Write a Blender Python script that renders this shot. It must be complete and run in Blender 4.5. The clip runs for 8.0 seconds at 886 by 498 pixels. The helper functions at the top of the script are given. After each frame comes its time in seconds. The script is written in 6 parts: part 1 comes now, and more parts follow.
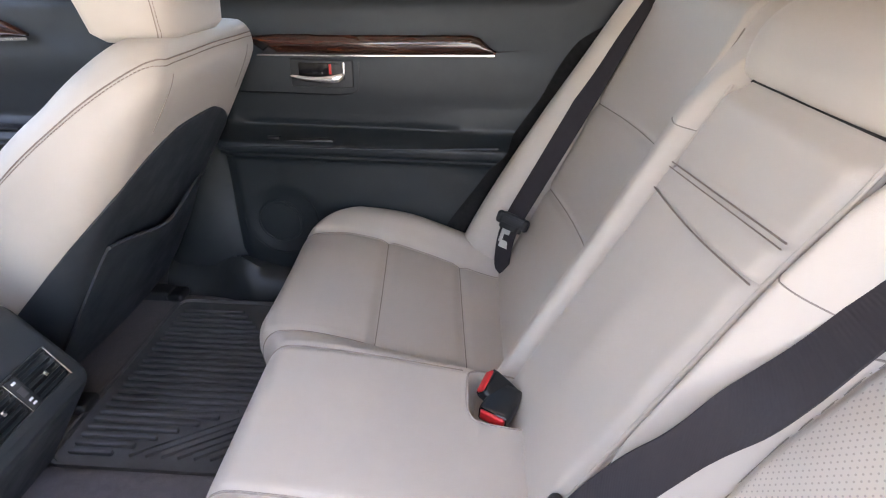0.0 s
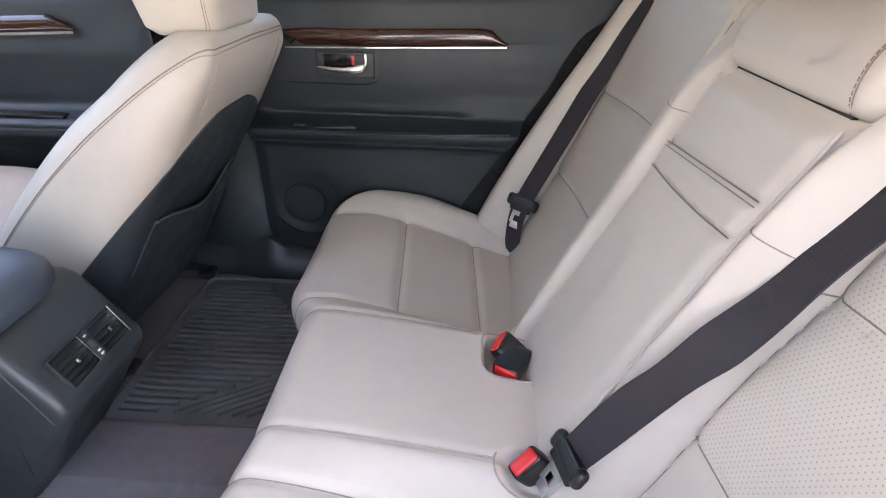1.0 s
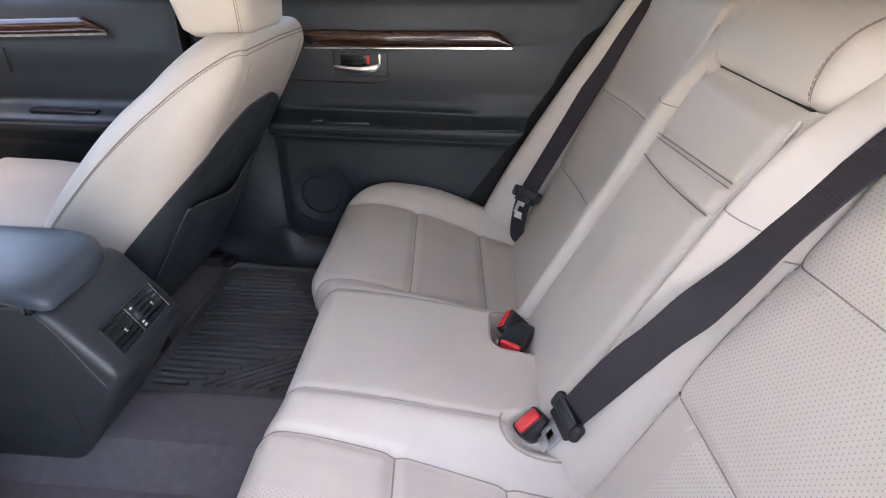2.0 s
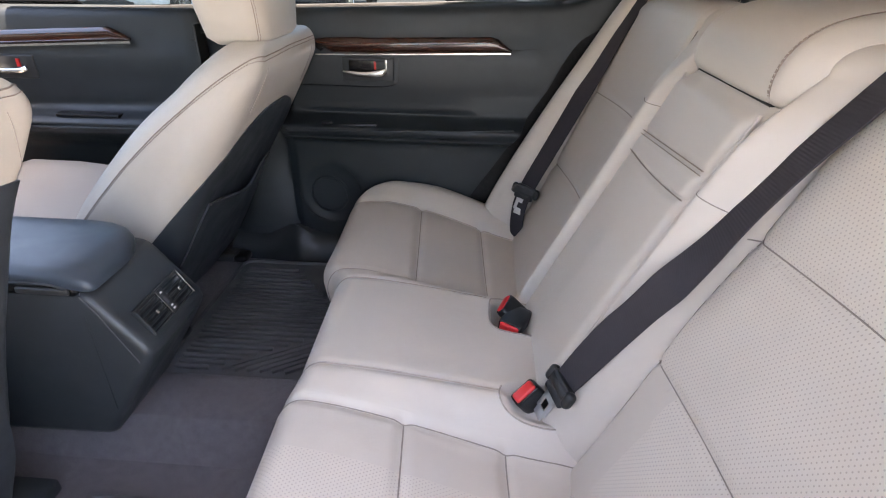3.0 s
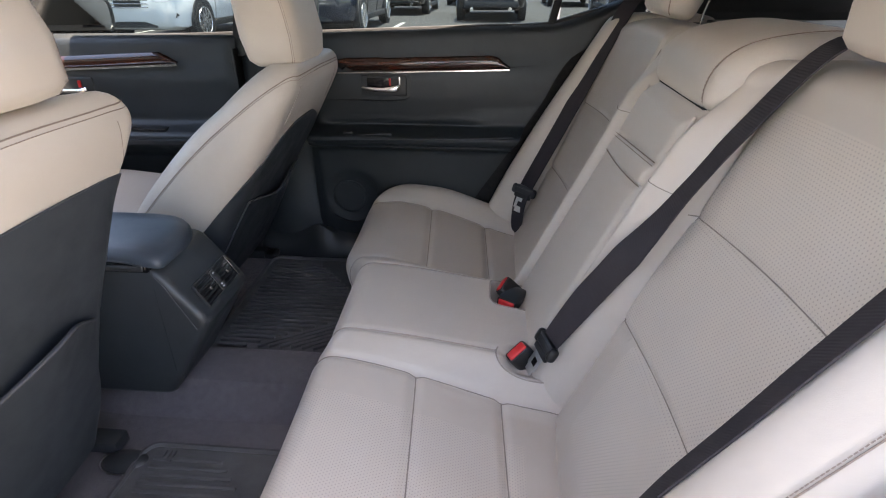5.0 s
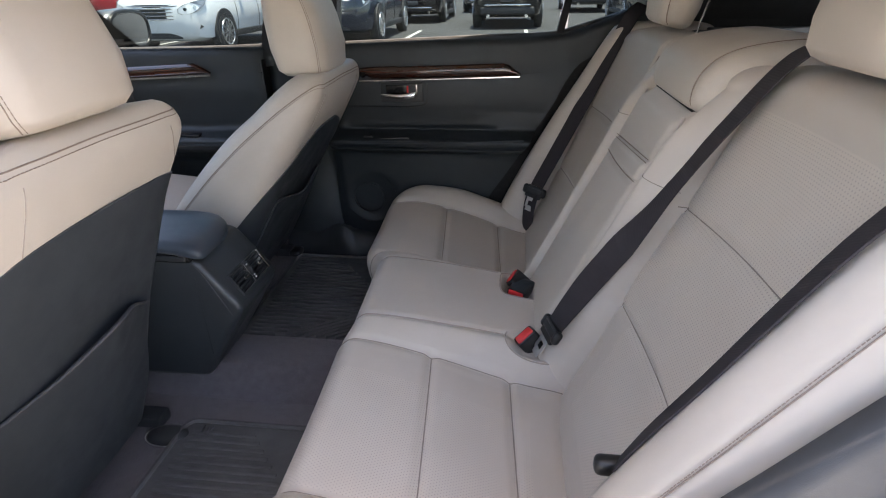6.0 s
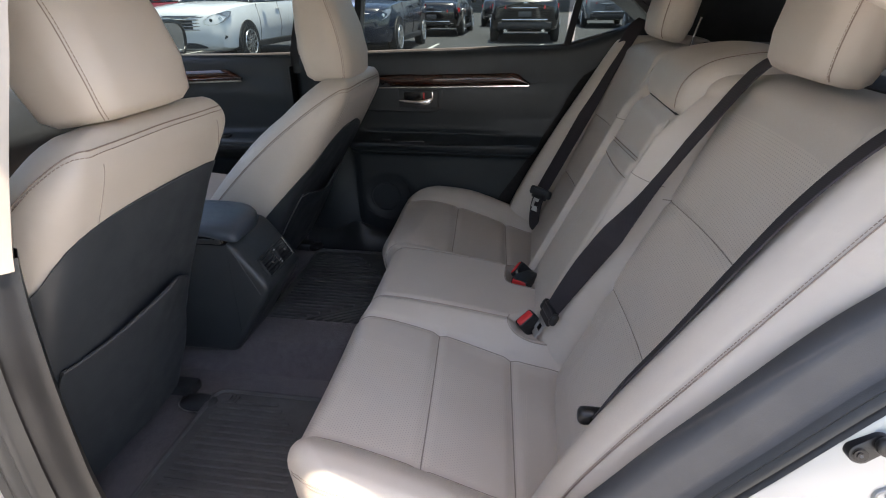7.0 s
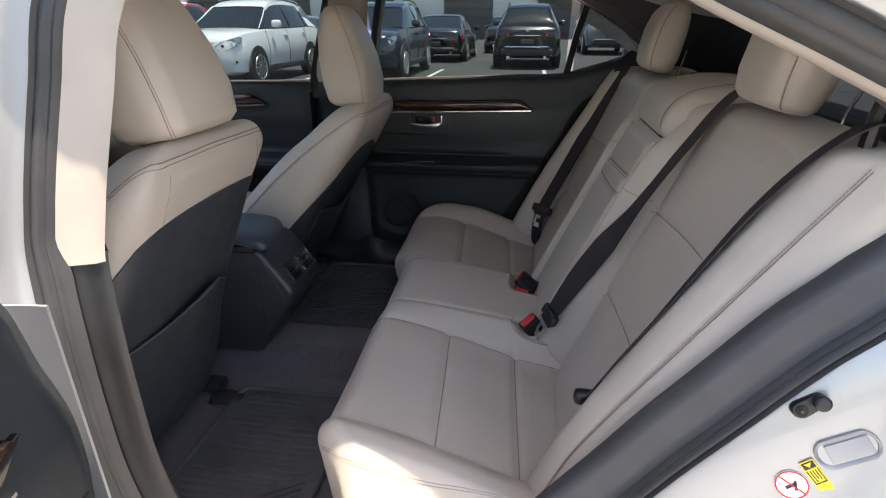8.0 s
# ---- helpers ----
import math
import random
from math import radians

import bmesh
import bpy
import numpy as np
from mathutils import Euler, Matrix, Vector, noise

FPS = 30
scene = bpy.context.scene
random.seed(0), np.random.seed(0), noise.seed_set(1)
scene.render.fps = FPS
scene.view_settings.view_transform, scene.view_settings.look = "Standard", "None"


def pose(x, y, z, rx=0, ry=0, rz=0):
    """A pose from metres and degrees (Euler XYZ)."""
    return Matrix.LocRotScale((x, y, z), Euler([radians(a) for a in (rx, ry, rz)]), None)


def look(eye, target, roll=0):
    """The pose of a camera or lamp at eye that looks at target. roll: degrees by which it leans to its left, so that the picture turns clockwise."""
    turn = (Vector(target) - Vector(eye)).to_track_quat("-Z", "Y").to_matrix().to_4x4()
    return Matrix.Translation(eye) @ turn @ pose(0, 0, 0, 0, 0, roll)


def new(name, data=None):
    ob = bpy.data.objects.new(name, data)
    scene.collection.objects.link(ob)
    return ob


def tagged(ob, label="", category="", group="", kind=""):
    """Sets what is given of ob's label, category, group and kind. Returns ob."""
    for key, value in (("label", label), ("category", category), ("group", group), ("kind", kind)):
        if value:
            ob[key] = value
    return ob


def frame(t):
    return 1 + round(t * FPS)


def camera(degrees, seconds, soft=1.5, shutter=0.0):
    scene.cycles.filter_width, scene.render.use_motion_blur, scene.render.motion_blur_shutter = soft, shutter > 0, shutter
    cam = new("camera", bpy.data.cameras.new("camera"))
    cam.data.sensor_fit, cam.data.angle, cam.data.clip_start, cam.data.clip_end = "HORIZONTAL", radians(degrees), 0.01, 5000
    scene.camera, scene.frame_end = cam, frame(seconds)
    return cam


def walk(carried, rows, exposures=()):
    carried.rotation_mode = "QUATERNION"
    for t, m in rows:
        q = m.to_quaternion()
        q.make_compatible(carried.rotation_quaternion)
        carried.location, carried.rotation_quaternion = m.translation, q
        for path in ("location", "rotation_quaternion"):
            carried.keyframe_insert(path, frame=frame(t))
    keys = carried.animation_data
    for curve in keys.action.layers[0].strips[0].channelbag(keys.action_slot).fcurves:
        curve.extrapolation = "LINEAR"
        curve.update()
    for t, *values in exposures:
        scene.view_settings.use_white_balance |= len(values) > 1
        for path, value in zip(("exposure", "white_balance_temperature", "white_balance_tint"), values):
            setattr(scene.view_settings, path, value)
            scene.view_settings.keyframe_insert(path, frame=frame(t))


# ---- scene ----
cam = camera(79.2, 8.0, 1.1)
PATH = [
    (0, (-0.062, -0.532, 1.094), (-0.125, 1.22, 0.131), 1.6),
    (0.5, (-0.066, -0.577, 1.103), (-0.14, 1.168, 0.129), 1.3),
    (1, (-0.077, -0.63, 1.102), (-0.163, 1.113, 0.124), 1.4),
    (1.5, (-0.085, -0.676, 1.109), (-0.182, 1.064, 0.128), 1.5),
    (3, (-0.08, -0.802, 1.128), (-0.192, 0.949, 0.168), 1.0),
    (3.5, (-0.083, -0.85, 1.137), (-0.201, 0.907, 0.189), 0.7),
    (4, (-0.077, -0.895, 1.148), (-0.202, 0.867, 0.211), 0.5),
    (4.5, (-0.063, -0.942, 1.153), (-0.202, 0.826, 0.228), 0.3),
    (6, (-0.034, -1.082, 1.178), (-0.262, 0.693, 0.284), -1.1),
    (6.5, (-0.023, -1.147, 1.18), (-0.28, 0.631, 0.302), -1.0),
    (7, (-0.009, -1.207, 1.181), (-0.288, 0.58, 0.327), -0.5),
    (7.5, (-0.012, -1.268, 1.195), (-0.303, 0.534, 0.378), -0.4),
    (8, (-0.01, -1.339, 1.202), (-0.301, 0.48, 0.425), -0.2),
]
walk(cam, [(t, look(eye, target, roll)) for t, eye, target, roll in PATH],
     exposures=[(0, 4.35, 8000, 20), (1.5, 4.25, 8000, 20), (3.0, 3.98, 8000, 19), (3.5, 3.92, 8000, 19), (4.5, 3.60, 8000, 18), (6, 3.15, 7950, 17), (7, 2.72, 7900, 16), (8.0, 2.42, 7950, 15)])

# ---- sky and sun ----
SUN = Vector((0.12, -0.058, 0.96)).normalized()
world = bpy.data.worlds.new("sky")
scene.world = world
world.use_nodes = True
wn = world.node_tree.nodes
sky = wn.new("ShaderNodeTexSky")
sky.sky_type = "NISHITA"
sky.sun_disc = False
sky.sun_elevation = math.asin(SUN.z)
sky.sun_rotation = math.atan2(SUN.x, SUN.y)
wn["Background"].inputs[1].default_value = 0.115
world.node_tree.links.new(sky.outputs[0], wn["Background"].inputs[0])
sun_data = bpy.data.lights.new("sun", "SUN")
sun_data.energy, sun_data.angle, sun_data.color = 3.2, radians(0.6), (1.0, 0.95, 0.88)
sun = new("sun", sun_data)
sun.matrix_world = look(SUN * 30, (0, 0, 0))


# ---- materials ----
class Mat:
    """A node material with a few shortcuts."""

    def __init__(self, name, color, rough=0.5, metal=0.0):
        self.m = bpy.data.materials.new(name)
        self.m.use_nodes = True
        self.t = self.m.node_tree
        self.b = self.t.nodes["Principled BSDF"]
        self.b.inputs["Base Color"].default_value = (*color, 1)
        self.b.inputs["Roughness"].default_value = rough
        self.b.inputs["Metallic"].default_value = metal
        self.color = color
        self.height = None

    def node(self, kind, **kw):
        n = self.t.nodes.new(kind)
        for k, v in kw.items():
            if k in ("operation", "data_type", "blend_type", "feature", "distance"):
                if k == "operation":
                    n.operation = v
                elif k == "data_type":
                    n.data_type = v
                elif k == "blend_type":
                    n.blend_type = v
                elif k == "feature":
                    n.feature = v
                else:
                    n.distance = v
            else:
                n.inputs[k].default_value = v
        return n

    def link(self, a, b):
        self.t.links.new(a, b)

    def coords(self):
        return self.t.nodes.new("ShaderNodeTexCoord").outputs["Object"]

    def noise(self, scale, detail=4, rough=0.6):
        n = self.node("ShaderNodeTexNoise", Scale=scale, Detail=detail, Roughness=rough)
        self.link(self.coords(), n.inputs["Vector"])
        return n.outputs["Fac"]

    def math(self, op, a, b=0.0):
        n = self.node("ShaderNodeMath", operation=op)
        for i, v in enumerate((a, b)):
            if isinstance(v, (int, float)):
                n.inputs[i].default_value = v
            else:
                self.link(v, n.inputs[i])
        return n.outputs[0]

    def ramp(self, fac, lo, hi, a=0.3, b=0.7):
        n = self.t.nodes.new("ShaderNodeValToRGB")
        n.color_ramp.elements[0].position, n.color_ramp.elements[1].position = a, b
        n.color_ramp.elements[0].color = (*lo, 1) if isinstance(lo, tuple) else (lo, lo, lo, 1)
        n.color_ramp.elements[1].color = (*hi, 1) if isinstance(hi, tuple) else (hi, hi, hi, 1)
        self.link(fac, n.inputs[0])
        return n.outputs[0]

    def vary(self, scale, amount, detail=5):
        lo = tuple(c * (1 - amount) for c in self.color)
        hi = tuple(min(1, c * (1 + amount)) for c in self.color)
        self.tint = self.ramp(self.noise(scale, detail), lo, hi)
        self.link(self.tint, self.b.inputs["Base Color"])
        return self

    def bump(self, fac, strength=0.3, dist=0.001):
        n = self.node("ShaderNodeBump", Strength=strength, Distance=dist)
        self.link(fac, n.inputs["Height"])
        if self.height:
            self.link(self.height, n.inputs["Normal"])
        self.height = n.outputs[0]
        self.link(self.height, self.b.inputs["Normal"])
        return self

    def roughen(self, scale, lo, hi):
        self.link(self.ramp(self.noise(scale), lo, hi), self.b.inputs["Roughness"])
        return self


def grain(m, cell=900, wrinkle=35, deep=0.34):
    v = m.node("ShaderNodeTexVoronoi", Scale=cell, feature="DISTANCE_TO_EDGE")
    m.link(m.coords(), v.inputs["Vector"])
    m.bump(m.ramp(v.outputs["Distance"], 0.0, 1.0, 0.0, 0.12), deep, 0.0005)
    m.bump(m.noise(wrinkle, 7, 0.68), 0.23, 0.004)
    m.bump(m.noise(9, 3, 0.55), 0.24, 0.012)
    return m


LEATHER = (0.512, 0.448, 0.385)


def leather(name, tone=1.0, perforated=""):
    m = Mat(name, tuple(c * tone for c in LEATHER), 0.40).vary(7, 0.05).roughen(14, 0.31, 0.47)
    m.b.inputs["Specular IOR Level"].default_value = 0.5
    grain(m)
    if perforated:
        s = m.t.nodes.new("ShaderNodeSeparateXYZ")
        m.link(m.coords(), s.inputs[0])
        v = m.math("MULTIPLY", s.outputs[perforated], 232.0)
        row = m.math("FLOOR", v)
        u = m.math("ADD", m.math("MULTIPLY", s.outputs["Y"], 168.0), m.math("MULTIPLY", row, 0.5))
        du = m.math("MULTIPLY", m.math("SUBTRACT", m.math("FRACT", u), 0.5), 1.4)
        dv = m.math("SUBTRACT", m.math("FRACT", v), 0.5)
        d = m.math("SQRT", m.math("ADD", m.math("MULTIPLY", du, du), m.math("MULTIPLY", dv, dv)))
        hole = m.ramp(d, 1.0, 0.0, 0.14, 0.27)
        mix = m.node("ShaderNodeMix", data_type="RGBA")
        m.link(hole, mix.inputs["Factor"])
        m.link(m.tint, mix.inputs["A"])
        mix.inputs["B"].default_value = (0.37, 0.323, 0.278, 1)
        m.link(mix.outputs["Result"], m.b.inputs["Base Color"])
        m.bump(m.math("SUBTRACT", 1.0, hole), 0.03, 0.0002)
    return m.m


def plastic(name, color, rough=0.5, amount=0.12, deep=0.22, cell=420):
    m = Mat(name, color, rough).vary(11, amount).roughen(20, rough - 0.06, rough + 0.1)
    v = m.node("ShaderNodeTexVoronoi", Scale=cell, feature="DISTANCE_TO_EDGE")
    m.link(m.coords(), v.inputs["Vector"])
    m.bump(m.ramp(v.outputs["Distance"], 0.0, 1.0, 0.0, 0.15), deep, 0.0003)
    return m.m


def paint(name, color, rough=0.22, metal=0.0, flake=0.0):
    m = Mat(name, color, rough, metal).vary(3, 0.03)
    m.b.inputs["Coat Weight"].default_value = 0.7
    m.b.inputs["Coat Roughness"].default_value = 0.05
    if flake:
        m.bump(m.noise(1800, 2, 0.5), flake, 0.0003)
    return m.m


def glass(name, tint, gloss=1.0, thin=0.08):
    m = bpy.data.materials.new(name)
    m.use_nodes = True
    t = m.node_tree
    t.nodes.remove(t.nodes["Principled BSDF"])
    clear = t.nodes.new("ShaderNodeBsdfTransparent")
    clear.inputs[0].default_value = (*tint, 1)
    shine = t.nodes.new("ShaderNodeBsdfGlossy")
    shine.inputs["Roughness"].default_value = 0.02
    shine.inputs["Color"].default_value = (gloss, gloss, gloss, 1)
    fres = t.nodes.new("ShaderNodeFresnel")
    fres.inputs[0].default_value = 1.45
    dust = t.nodes.new("ShaderNodeBsdfDiffuse")
    dust.inputs[0].default_value = (0.6, 0.62, 0.62, 1)
    smear = t.nodes.new("ShaderNodeTexNoise")
    smear.inputs["Scale"].default_value = 4.0
    smear.inputs["Detail"].default_value = 6.0
    coord = t.nodes.new("ShaderNodeTexCoord")
    t.links.new(coord.outputs["Object"], smear.inputs["Vector"])
    film = t.nodes.new("ShaderNodeMath")
    film.operation = "MULTIPLY"
    film.inputs[1].default_value = thin
    t.links.new(smear.outputs["Fac"], film.inputs[0])
    a = t.nodes.new("ShaderNodeMixShader")
    b = t.nodes.new("ShaderNodeMixShader")
    t.links.new(film.outputs[0], a.inputs[0])
    t.links.new(clear.outputs[0], a.inputs[1])
    t.links.new(dust.outputs[0], a.inputs[2])
    t.links.new(fres.outputs[0], b.inputs[0])
    t.links.new(a.outputs[0], b.inputs[1])
    t.links.new(shine.outputs[0], b.inputs[2])
    t.links.new(b.outputs[0], t.nodes["Material Output"].inputs[0])
    return m


def fabric(name, color, scale=900, amount=0.35, deep=0.8, dist=0.002):
    m = Mat(name, color, 0.95).vary(60, amount)
    m.b.inputs["Sheen Weight"].default_value = 0.25
    m.b.inputs["Specular IOR Level"].default_value = 0.1
    m.bump(m.noise(scale, 3, 0.7), deep, dist)
    m.bump(m.noise(12, 4), 0.3, 0.01)
    return m.m


def webbing(name):
    m = Mat(name, (0.019, 0.015, 0.019), 0.75).vary(40, 0.12)
    w = m.node("ShaderNodeTexWave", Scale=160.0, Distortion=0.6)
    m.link(m.coords(), w.inputs["Vector"])
    m.bump(w.outputs["Fac"], 0.35, 0.0006)
    return m.m


def wood(name):
    m = Mat(name, (0.16, 0.045, 0.018), 0.16)
    mp = m.t.nodes.new("ShaderNodeMapping")
    mp.inputs["Scale"].default_value = (1.2, 14, 14)
    m.link(m.coords(), mp.inputs["Vector"])
    n = m.node("ShaderNodeTexNoise", Scale=9.0, Detail=8.0, Roughness=0.65, Distortion=0.8)
    m.link(mp.outputs[0], n.inputs["Vector"])
    m.link(m.ramp(n.outputs["Fac"], (0.016, 0.005, 0.003), (0.070, 0.020, 0.010), 0.35, 0.70), m.b.inputs["Base Color"])
    m.b.inputs["Coat Weight"].default_value = 0.6
    m.b.inputs["Coat Roughness"].default_value = 0.05
    return m.m


M_LEATHER = leather("beige_leather")
M_PERF_FLAT = leather("perforated_leather_cushion", 1.07, "X")
M_PERF_UP = leather("perforated_leather_backrest", 1.09, "Z")
M_THREAD = Mat("dark_thread", (0.25, 0.190, 0.155), 0.8).vary(300, 0.3).m
M_PALE = Mat("pale_thread", (0.33, 0.28, 0.24), 0.8).vary(300, 0.2).m
M_CREASE = Mat("leather_crease", (0.24, 0.20, 0.17), 0.7).vary(90, 0.15).m
# near-black that puts shade into the seat gaps and behind the far door
M_GAP = Mat("gap_shade_black", (0.02, 0.018, 0.017), 0.95).vary(80, 0.3).m
M_DARK = plastic("charcoal_soft_plastic", (0.016, 0.0205, 0.0235), 0.46)
M_LID = plastic("padded_vinyl", (0.042, 0.054, 0.070), 0.34)
M_DARKLOW = plastic("charcoal_hard_plastic", (0.026, 0.028, 0.030), 0.44)
M_BACK = plastic("dark_seatback_vinyl", (0.038, 0.043, 0.049), 0.40, 0.12, 0.07)
M_GREY = plastic("grey_trim_plastic", (0.055, 0.056, 0.060), 0.58)
M_BLACK = plastic("black_plastic", (0.010, 0.010, 0.011), 0.35)
M_GLOSSBLACK = Mat("gloss_black", (0.008, 0.008, 0.009), 0.12).roughen(30, 0.08, 0.2).m
M_BEIGE = plastic("beige_trim_plastic", (0.36, 0.322, 0.280), 0.6, 0.05, 0.2)
M_HEADLINER = fabric("headliner_cloth", (0.78, 0.74, 0.68), 1200, 0.06, 0.3, 0.0008)
M_CARPET = fabric("charcoal_carpet", (0.128, 0.112, 0.122), 1100, 0.16, 1.0, 0.003)
M_RUBBER = plastic("rubber_mat", (0.092, 0.090, 0.091), 0.48, 0.25, 0.4, 500)
M_PILLAR = plastic("dark_pillar_plastic", (0.015, 0.019, 0.022), 0.60)
M_PLUG = plastic("grey_plug", (0.36, 0.365, 0.37), 0.5)
M_SATIN = plastic("satin_charcoal", (0.030, 0.031, 0.033), 0.36)
M_CONSOLE = plastic("console_plastic", (0.030, 0.034, 0.038), 0.38)
M_SEAL = plastic("rubber_seal", (0.030, 0.031, 0.032), 0.45, 0.2)
M_WEB = webbing("belt_webbing")
M_WOOD = wood("lacquered_wood")
M_CHROME = Mat("satin_chrome", (0.78, 0.77, 0.75), 0.16, 1.0).roughen(60, 0.10, 0.26).m
M_STEEL = Mat("steel", (0.58, 0.575, 0.56), 0.42, 0.85).roughen(90, 0.36, 0.55).m
M_RED = Mat("red_button", (0.62, 0.020, 0.022), 0.35).vary(40, 0.08).m
M_SILVER = paint("silver_paint", (0.36, 0.37, 0.38), 0.34, 0.55, 0.15)
M_GLASS = glass("window_glass", (0.225, 0.285, 0.295), 0.14)
M_REARGLASS = glass("rear_glass", (0.12, 0.15, 0.175), 0.8)
M_CLEAR = glass("clear_glass", (0.86, 0.90, 0.90))
M_MIRROR = Mat("mirror", (0.9, 0.9, 0.9), 0.02, 1.0).m
M_YELLOW = Mat("yellow_sticker", (0.80, 0.62, 0.03), 0.4).vary(30, 0.05).m
M_WHITE = Mat("white_sticker", (0.80, 0.80, 0.80), 0.4).vary(30, 0.03).m
M_STICKRED = Mat("red_print", (0.65, 0.03, 0.04), 0.45).vary(30, 0.05).m


# ---- mesh builders ----
from mathutils.bvhtree import BVHTree

def lerp(a, b, t):
    return a + (b - a) * t


def sstep(a, b, x):
    t = min(1.0, max(0.0, (x - a) / (b - a)))
    return t * t * (3 - 2 * t)


def interp(table, x):
    """Smooth interpolation through rows of (x, value), in growing x."""
    xs = [r[0] for r in table]
    if x <= xs[0]:
        return table[0][1]
    if x >= xs[-1]:
        return table[-1][1]
    i = max(k for k in range(len(xs) - 1) if xs[k] <= x)
    p = [table[max(0, min(len(table) - 1, i + k))] for k in (-1, 0, 1, 2)]
    h = p[2][0] - p[1][0]
    t = (x - p[1][0]) / h
    m1 = (p[2][1] - p[0][1]) / (p[2][0] - p[0][0]) * h
    m2 = (p[3][1] - p[1][1]) / (p[3][0] - p[1][0]) * h
    return (2 * t**3 - 3 * t**2 + 1) * p[1][1] + (t**3 - 2 * t**2 + t) * m1 + (3 * t**2 - 2 * t**3) * p[2][1] + (t**3 - t**2) * m2


def smooth_path(points, n=8):
    """Catmull-Rom through the points."""
    p = [Vector(q) for q in points]
    out = []
    for i in range(len(p) - 1):
        a, b, c, d = p[max(0, i - 1)], p[i], p[i + 1], p[min(len(p) - 1, i + 2)]
        for k in range(n):
            t = k / n
            out.append(0.5 * (2 * b + (c - a) * t + (2 * a - 5 * b + 4 * c - d) * t * t + (3 * b - a - 3 * c + d) * t**3))
    out.append(p[-1])
    return out


def loft(rings, cap=True, closed=True, wrap=False):
    """Skin through rings of equally many points."""
    bm = bmesh.new()
    vs = [[bm.verts.new(p) for p in r] for r in rings]
    n = len(rings[0])
    pairs = list(zip(vs, vs[1:])) + ([(vs[-1], vs[0])] if wrap else [])
    for a, b in pairs:
        for j in range(n if closed else n - 1):
            k = (j + 1) % n
            bm.faces.new((a[j], a[k], b[k], b[j]))
    if cap and closed and not wrap:
        bm.faces.new(vs[0][::-1])
        bm.faces.new(vs[-1])
    bmesh.ops.recalc_face_normals(bm, faces=bm.faces)
    return bm


def surf(f, us, vs):
    return loft([[f(u, v) for v in vs] for u in us], False, False)


def span(a, b, n):
    return [a + (b - a) * i / (n - 1) for i in range(n)]


def tube(path, r, n=8, cap=True, flat=1.0):
    path = [Vector(p) for p in path]
    rings, side = [], None
    for i, p in enumerate(path):
        d = (path[min(i + 1, len(path) - 1)] - path[max(i - 1, 0)]).normalized()
        if side is None:
            side = d.orthogonal().normalized()
        side = (side - d * side.dot(d)).normalized()
        up = d.cross(side)
        rr = r(i / (len(path) - 1)) if callable(r) else r
        rings.append([p + side * rr * math.cos(2 * math.pi * k / n) + up * rr * flat * math.sin(2 * math.pi * k / n) for k in range(n)])
    return loft(rings, cap)


def ribbon(path, across, width, thick):
    """A flat band along a path; across: one vector, or one per point."""
    path = [Vector(p) for p in path]
    rings = []
    for i, p in enumerate(path):
        d = (path[min(i + 1, len(path) - 1)] - path[max(i - 1, 0)]).normalized()
        a = Vector(across[i] if isinstance(across, list) else across)
        a = (a - d * a.dot(d)).normalized()
        n = d.cross(a).normalized()
        w = width / 2
        e = thick / 2
        rings.append([p + a * w * 0.97 + n * e, p + a * w, p + a * w * 0.97 - n * e, p - a * w * 0.97 - n * e, p - a * w, p - a * w * 0.97 + n * e])
    return loft(rings)


def rbox(x0, x1, y0, y1, z0, z1, r=0.004, seg=2):
    bm = bmesh.new()
    bmesh.ops.create_cube(bm, size=1)
    for v in bm.verts:
        v.co = Vector((lerp(x0, x1, v.co.x + 0.5), lerp(y0, y1, v.co.y + 0.5), lerp(z0, z1, v.co.z + 0.5)))
    r = min(r, abs(x1 - x0) * 0.49, abs(y1 - y0) * 0.49, abs(z1 - z0) * 0.49)
    bmesh.ops.bevel(bm, geom=bm.edges[:], offset=r, segments=seg, affect="EDGES", profile=0.5)
    return bm


def prism(poly, axis, a, b, r=0.0, seg=2):
    """A polygon of (u, v) pushed along an axis from a to b. The axes left over are u and v in order."""
    put = {"x": lambda u, v, w: (w, u, v), "y": lambda u, v, w: (u, w, v), "z": lambda u, v, w: (u, v, w)}[axis]
    bm = loft([[put(u, v, a) for u, v in poly], [put(u, v, b) for u, v in poly]])
    if r:
        bmesh.ops.bevel(bm, geom=bm.edges[:], offset=r, segments=seg, affect="EDGES", profile=0.5)
    return bm


def disc(center, normal, r, depth, n=28, bevel=0.0):
    bm = bmesh.new()
    bmesh.ops.create_cone(bm, cap_ends=True, segments=n, radius1=r, radius2=r, depth=depth)
    if bevel:
        bmesh.ops.bevel(bm, geom=[e for e in bm.edges if len(e.link_faces) == 2 and any(len(f.verts) > 4 for f in e.link_faces)], offset=bevel, segments=2, affect="EDGES")
    q = Vector(normal).to_track_quat("Z", "Y").to_matrix().to_4x4()
    bm.transform(Matrix.Translation(center) @ q)
    return bm


def join(*bms):
    """Several bmeshes as one."""
    out = bmesh.new()
    for b in bms:
        me = bpy.data.meshes.new("tmp")
        b.to_mesh(me)
        b.free()
        out.from_mesh(me)
        bpy.data.meshes.remove(me)
    return out


